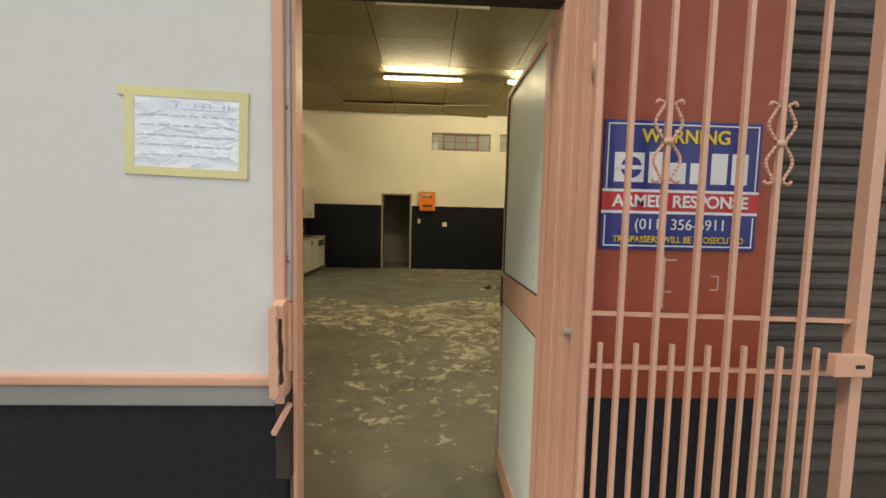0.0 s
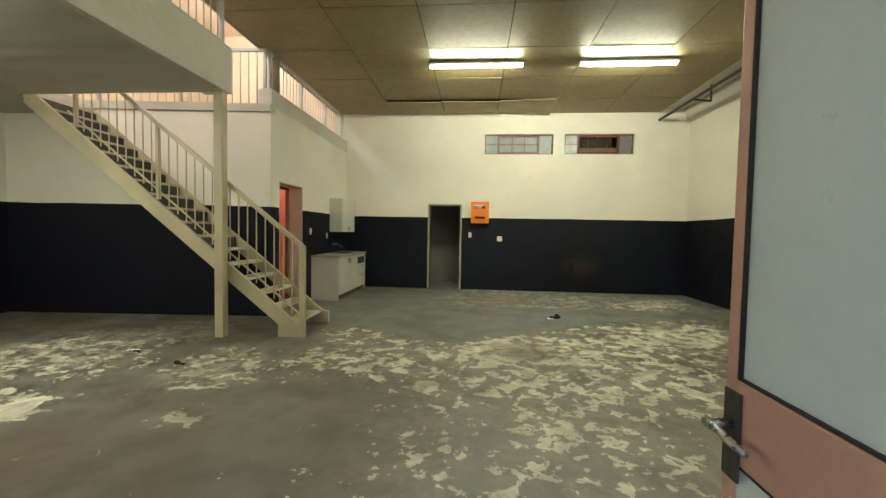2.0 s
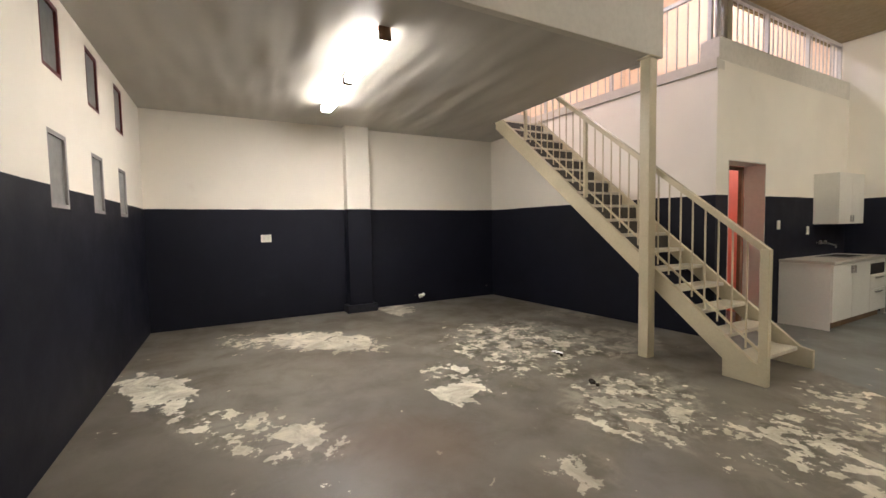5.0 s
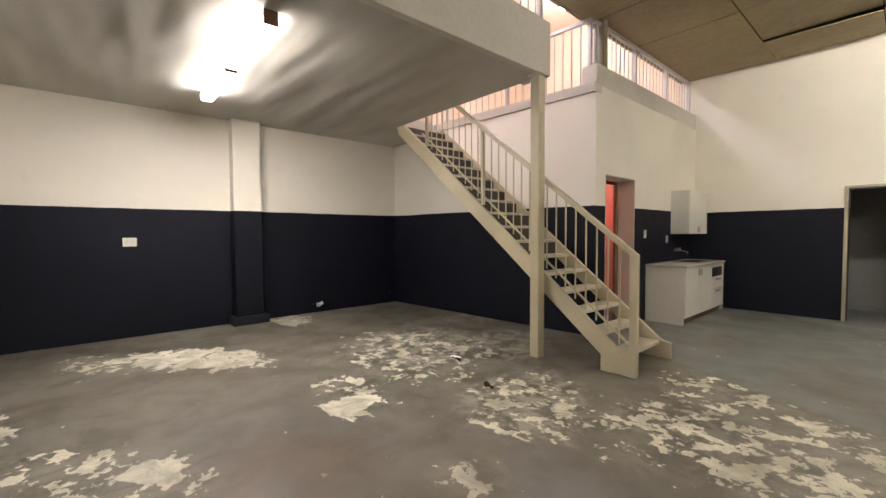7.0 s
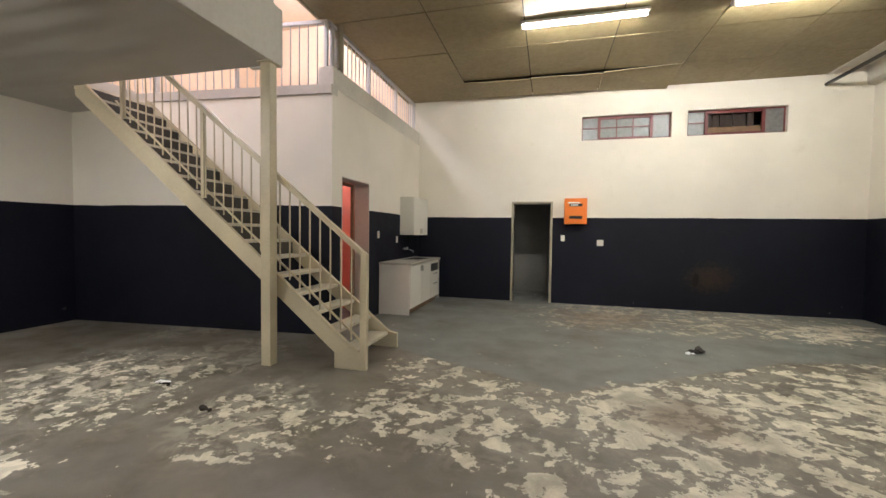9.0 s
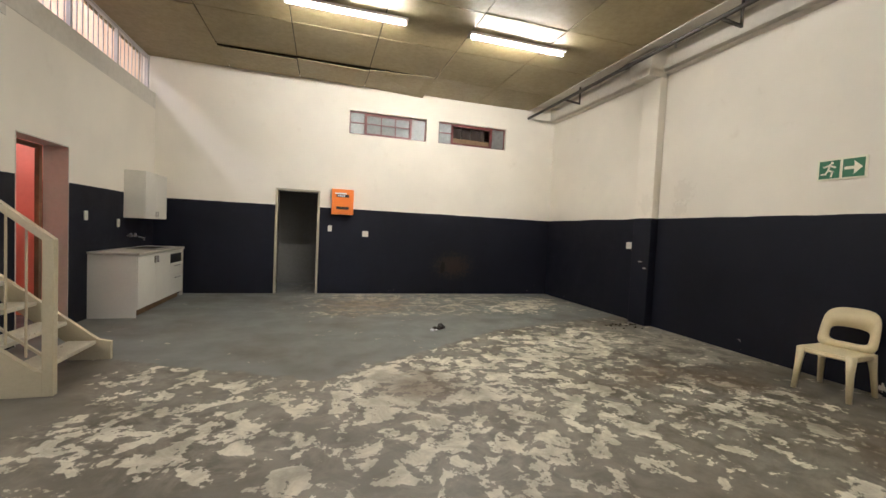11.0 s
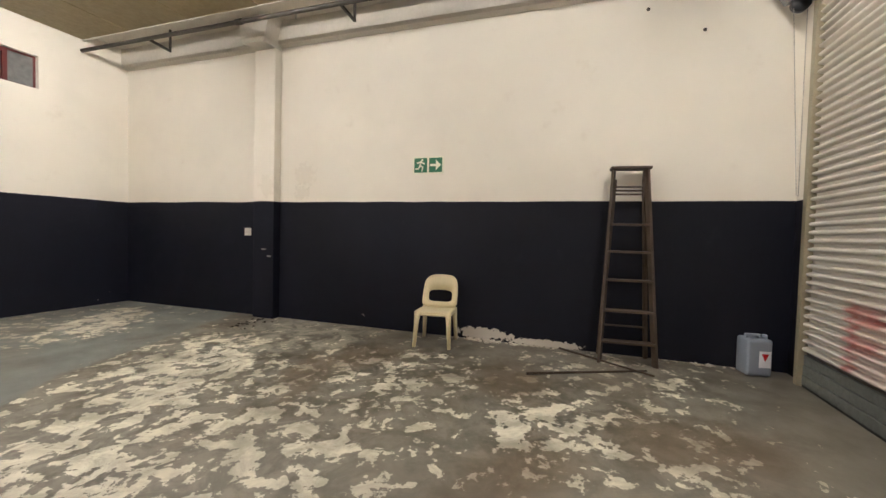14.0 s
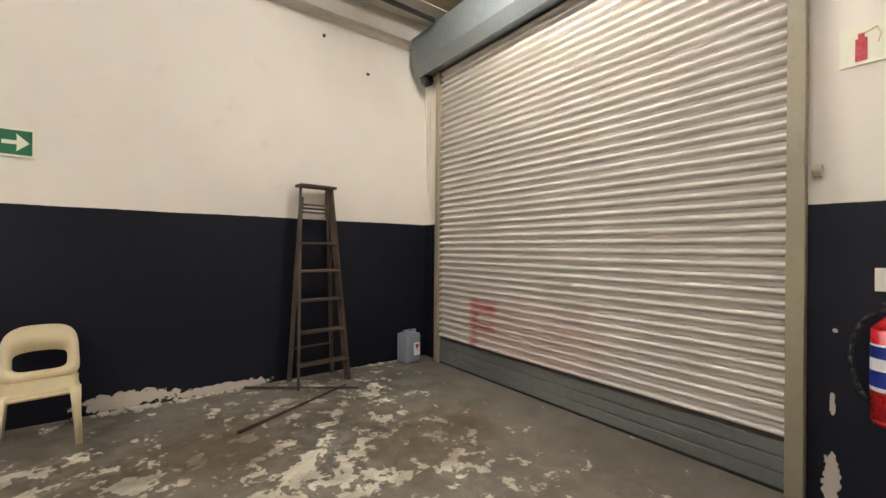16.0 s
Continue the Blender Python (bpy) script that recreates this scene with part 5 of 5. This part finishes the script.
def plastic_chair():
    """Moulded stacking chair; it looks along its local -y."""
    c = thing("plastic_chair", "cream moulded plastic chair with a slot in its back", "chair", at=pose(4.69, 5.545, 0, 0, 0, -83) @ Matrix.Scale(0.96, 4))
    # seat: dished sheet with a turned-down rim
    bm = bmesh.new()
    n = 10
    grid = [[bm.verts.new((0.22 * (2 * i / n - 1) * (1 - 0.08 * j / n), -0.22 + 0.44 * j / n, 0.43 - 0.018 * (1 - (2 * i / n - 1) ** 2) * (1 - (2 * j / n - 1) ** 4) - (0.03 if j == 0 else 0))) for i in range(n + 1)] for j in range(n + 1)]
    for j in range(n):
        for i in range(n):
            bm.faces.new((grid[j][i], grid[j][i + 1], grid[j + 1][i + 1], grid[j + 1][i]))
    r = bmesh.ops.extrude_face_region(bm, geom=list(bm.faces))
    for v in r["geom"]:
        if isinstance(v, bmesh.types.BMVert):
            v.co.z -= 0.022
    part("seat", bm, M_CHAIR, c, "", True)
    part("apron", boxes(((-0.205, -0.215, 0.375), (0.205, -0.195, 0.42)), ((-0.215, -0.20, 0.375), (-0.195, 0.2, 0.42)), ((0.195, -0.20, 0.375), (0.215, 0.2, 0.42)), bevel=0.005), M_CHAIR, c)
    # back: rounded plate with a slot
    outer, inner, N = [], [], 40
    for k in range(N):
        a = 2 * math.pi * k / N
        ca, sa = math.cos(a), math.sin(a)
        p = 3.4 if sa > 0 else 7.0
        r0 = (abs(ca) ** p + abs(sa) ** p) ** (-1 / p)
        outer.append((0.225 * ca * r0 * (1 - 0.04 * sa), 0.625 + 0.205 * sa * r0))
        p = 4.5
        r1 = (abs(ca) ** p + abs(sa) ** p) ** (-1 / p)
        inner.append((0.155 * ca * r1, 0.562 + 0.075 * sa * r1 * (1 if sa < 0 else 1 - 0.15 * ca * ca)))
    bm = bmesh.new()

    def put(u, z, d):
        return bm.verts.new((u, 0.185 + 0.32 * (z - 0.42) - 0.75 * u * u + d, z))
    rings = []
    for d in (0.0, 0.024):
        for ring in (outer, inner):
            rings.append([put(u, z, d) for u, z in ring])
    for k in range(N):
        j = k - 1
        bm.faces.new((rings[0][j], rings[0][k], rings[1][k], rings[1][j]))
        bm.faces.new((rings[2][k], rings[2][j], rings[3][j], rings[3][k]))
        bm.faces.new((rings[0][k], rings[0][j], rings[2][j], rings[2][k]))
        bm.faces.new((rings[1][j], rings[1][k], rings[3][k], rings[3][j]))
    part("backrest", bm, M_CHAIR, c, "", True)
    for sx in (-1, 1):
        for y, foot in ((-0.19, -0.235), (0.19, 0.26)):
            bm = bmesh.new()
            m = pose(0, 0, 0)
            vs = []
            for z, cx, cy, w in ((0.0, sx * 0.215, foot, 0.019), (0.25, sx * 0.200, (foot + y) / 2, 0.024), (0.425, sx * 0.190, y, 0.034)):
                vs.append([bm.verts.new((cx + a * w, cy + b * w, z)) for a, b in ((-1, -1), (1, -1), (1, 1), (-1, 1))])
            for p, q in zip(vs, vs[1:]):
                for i in range(4):
                    bm.faces.new((p[i - 1], p[i], q[i], q[i - 1]))
            bm.faces.new(vs[0])
            bm.faces.new(vs[-1])
            bmesh.ops.bevel(bm, geom=[e for e in bm.edges if abs(e.verts[0].co.z - e.verts[1].co.z) > 0.05], offset=0.007, segments=2, affect="EDGES")
            part("leg", bm, M_CHAIR, c, "", True)


plastic_chair()


def step_ladder():
    """Old wooden step ladder, nearly shut, standing by the wall; local x runs across the treads, -y faces the room."""
    l = thing("step_ladder", "old dark paint-spotted wooden step ladder by wall", "ladder", at=pose(4.86, 3.455, 0, 0, 0, -86))
    W0, W1, H = 0.268, 0.165, 2.05

    def at(z, side, y_off=0.0):
        f = z / H
        return Vector((side * (W0 + (W1 - W0) * f), -0.16 + 0.25 * f + y_off, z))
    for s in (-1, 1):
        bm = bmesh.new()
        bar(bm, at(0, s), at(H, s), 0.028, 0.07)
        part("stile", bm, M_LADDER, l)
        bm = bmesh.new()
        a, b = at(0, s * 0.9), at(1.95, s * 0.88)
        bar(bm, Vector((a.x, 0.16, 0.0)), Vector((b.x, 0.105, 1.95)), 0.025, 0.045)
        part("back_leg", bm, M_LADDER, l)
    for z in (0.24, 0.56, 0.88, 1.18, 1.47):
        p = at(z, 1)
        part("step", boxes(((-p.x, p.y - 0.055, z - 0.022), (p.x, p.y + 0.06, z)), bevel=0.003), M_LADDER, l)
    for z in (0.35, 1.79, 1.83, 1.87):
        bm = bmesh.new()
        w = W0 * 0.9 + (W1 * 0.88 - W0 * 0.9) * z / 1.95
        rod(bm, (-w, 0.13 - 0.02 * z, z), (w, 0.13 - 0.02 * z, z), 0.011, 8)
        part("back_rung", bm, M_LADDER, l)
    p = at(H, 1)
    part("top_cap", boxes(((-0.20, p.y - 0.10, H), (0.20, p.y + 0.07, H + 0.028)), bevel=0.006), M_LADDER, l)
    part("side_plate", boxes(((W1 - 0.03, p.y - 0.01, H - 0.30), (W1 - 0.01, p.y + 0.06, H)), bevel=0.003), M_LADDER, l)


step_ladder()


def loose_stick(a, b, label):
    bm = bmesh.new()
    rod(bm, a, b, 0.013, 8, 0.010)
    tagged(part("wooden_stick", bm, M_LADDER, None, "", True), label, "stick")


loose_stick((3.99, 4.38, 0.013), (4.53, 3.28, 0.014), "thin dark stick lying on the floor by the ladder")
loose_stick((5.03, 4.13, 0.013), (4.30, 3.25, 0.040), "dark stick lying from wall across the floor")


def jerrycan():
    j = thing("jerrycan", "blue-grey plastic jerrycan with white and red label", "jerrycan", at=pose(4.93, 2.27, 0, 0, 0, -80) @ Matrix.Diagonal((0.8, 0.9, 1.0, 1.0)))
    bm = boxes(((-0.14, -0.115, 0.0), (0.14, 0.115, 0.36)))
    bmesh.ops.bevel(bm, geom=list(bm.edges), offset=0.035, segments=3, profile=0.6, affect="EDGES")
    part("body", bm, M_JERRY, j, "", True)
    bm = boxes(((-0.11, -0.018, 0.375), (0.06, 0.018, 0.40)), ((-0.11, -0.018, 0.35), (-0.08, 0.018, 0.378)), ((0.03, -0.018, 0.35), (0.06, 0.018, 0.378)), bevel=0.006)
    part("handle", bm, M_JERRY, j)
    bm = bmesh.new()
    rod(bm, (0.11, 0, 0.35), (0.11, 0, 0.395), 0.03, 14)
    part("cap", bm, M_JERRY, j, "", True)
    lab = part("label", boxes(((-0.01, -0.1175, 0.09), (0.12, -0.1155, 0.25))), M_PAPER, j, "white label with a red triangle")
    part("triangle", prism([(0.015, 0.225), (0.095, 0.225), (0.055, 0.15)], 0.001, "xz", -0.1188), M_RED, lab)


jerrycan()


def lumps(name, centre, spread, count, size, mat, label, category, seed, flat=0.5):
    rng = random.Random(seed)
    bm = bmesh.new()
    for _ in range(count):
        x, y = centre[0] + rng.gauss(0, spread[0]), centre[1] + rng.gauss(0, spread[1])
        s = size * rng.uniform(0.4, 1.2)
        n0 = len(bm.verts)
        bmesh.ops.create_icosphere(bm, subdivisions=1, radius=s)
        bm.verts.ensure_lookup_table()
        rot = Euler((0, 0, rng.uniform(0, 6.3))).to_matrix()
        for v in bm.verts[n0:]:
            v.co = rot @ Vector((v.co.x * rng.uniform(0.8, 1.5), v.co.y * rng.uniform(0.6, 1.1), v.co.z * flat * rng.uniform(0.7, 1.2)))
            v.co += Vector((x, y, s * flat * 0.7))
            v.co.z = max(v.co.z, 0.001)
    return tagged(part(name, bm, mat), label, category, kind="stuff" if count > 6 else "")


lumps("plaster_rubble", (5.0, 5.05), (0.03, 0.18), 40, 0.035, M_RUBBLE, "crumbled pale plaster along the wall foot", "rubble", 3)
lumps("plaster_crumbs", (5.02, 4.3), (0.02, 0.25), 30, 0.022, M_RUBBLE, "pale plaster crumbs along the wall foot", "rubble", 5)
lumps("plaster_crumbs", (5.02, 2.65), (0.02, 0.13), 14, 0.022, M_RUBBLE, "pale plaster crumbs beside the jerrycan", "rubble", 6)
lumps("debris_heap", (4.55, 8.25), (0.2, 0.09), 26, 0.022, M_DIRT, "brown debris swept to the pilaster foot", "debris", 7)
lumps("scrap", (1.55, 8.30), (0.06, 0.04), 6, 0.045, M_DIRT, "dark crumpled scrap lying on the floor", "debris", 9, 0.8)
lumps("paper_scrap", (1.50, 8.24), (0.05, 0.02), 3, 0.035, M_PAPER, "white crumpled scrap on the floor", "debris", 10, 0.5)
lumps("scrap", (-2.67, 5.45), (0.02, 0.01), 3, 0.035, M_DIRT, "small dark lump on the floor", "debris", 11, 0.6)
lumps("scrap", (-3.38, 5.78), (0.05, 0.02), 4, 0.025, M_DIRT, "small dark offcut on the floor", "debris", 12, 0.4)
tagged(part("paper_card", boxes(((-3.56, 5.78, 0.0), (-3.44, 5.84, 0.012)), bevel=0.003), M_PAPER), "small pale card on the floor", "card")


def waste_pipe():
    w = thing("waste_pipe", "white plastic waste pipe stub at the wall foot", "pipe")
    bm = bmesh.new()
    rod(bm, (XL, 5.78, 0.14), (XL + 0.09, 5.78, 0.14), 0.028, 12)
    part("pipe", bm, M_WHITE, w, "", True)
    bm = bmesh.new()
    rod(bm, (XL + 0.07, 5.74, 0.12), (XL + 0.07, 5.84, 0.17), 0.03, 12)
    part("elbow", bm, M_WHITE, w, "", True)


waste_pipe()


def sprinkler_pipe():
    p = thing("sprinkler_pipe", "dark iron pipe on brackets below the ceiling edge", "pipe")
    x, z = 4.40, 4.03
    bm = bmesh.new()
    rod(bm, (x, 2.3, z), (x, YB, z), 0.028, 12)
    part("pipe", bm, M_PIPE, p, "", True)
    for y in (9.95, 6.75, 4.0):
        bm = bmesh.new()
        bar(bm, (x, y, z - 0.02), (4.72, y, z - 0.05), 0.03, 0.03)
        bar(bm, (4.71, y, z - 0.06), (4.71, y, CEIL + 0.1), 0.025, 0.025)
        part("bracket", bm, M_PIPE, p)
    for y in (8.3, 5.2):
        bm = bmesh.new()
        rod(bm, (x, y - 0.05, z), (x, y + 0.05, z), 0.038, 12)
        part("coupling", bm, M_PIPE, p, "", True)
    bm = bmesh.new()
    rod(bm, (x, 7.4, z - 0.03), (x, 7.4, z - 0.09), 0.014, 8)
    part("sprinkler_head", bm, M_STEEL, p)


sprinkler_pipe()
for y, z in ((3.335, 3.80), (2.79, 3.51)):
    bm = bmesh.new()
    rod(bm, (XR, y, z), (XR - 0.03, y, z - 0.01), 0.02, 8, 0.012)
    tagged(part("wall_plug", bm, M_DIRT), "small dark fixing remaining in the cream wall", "fixing")
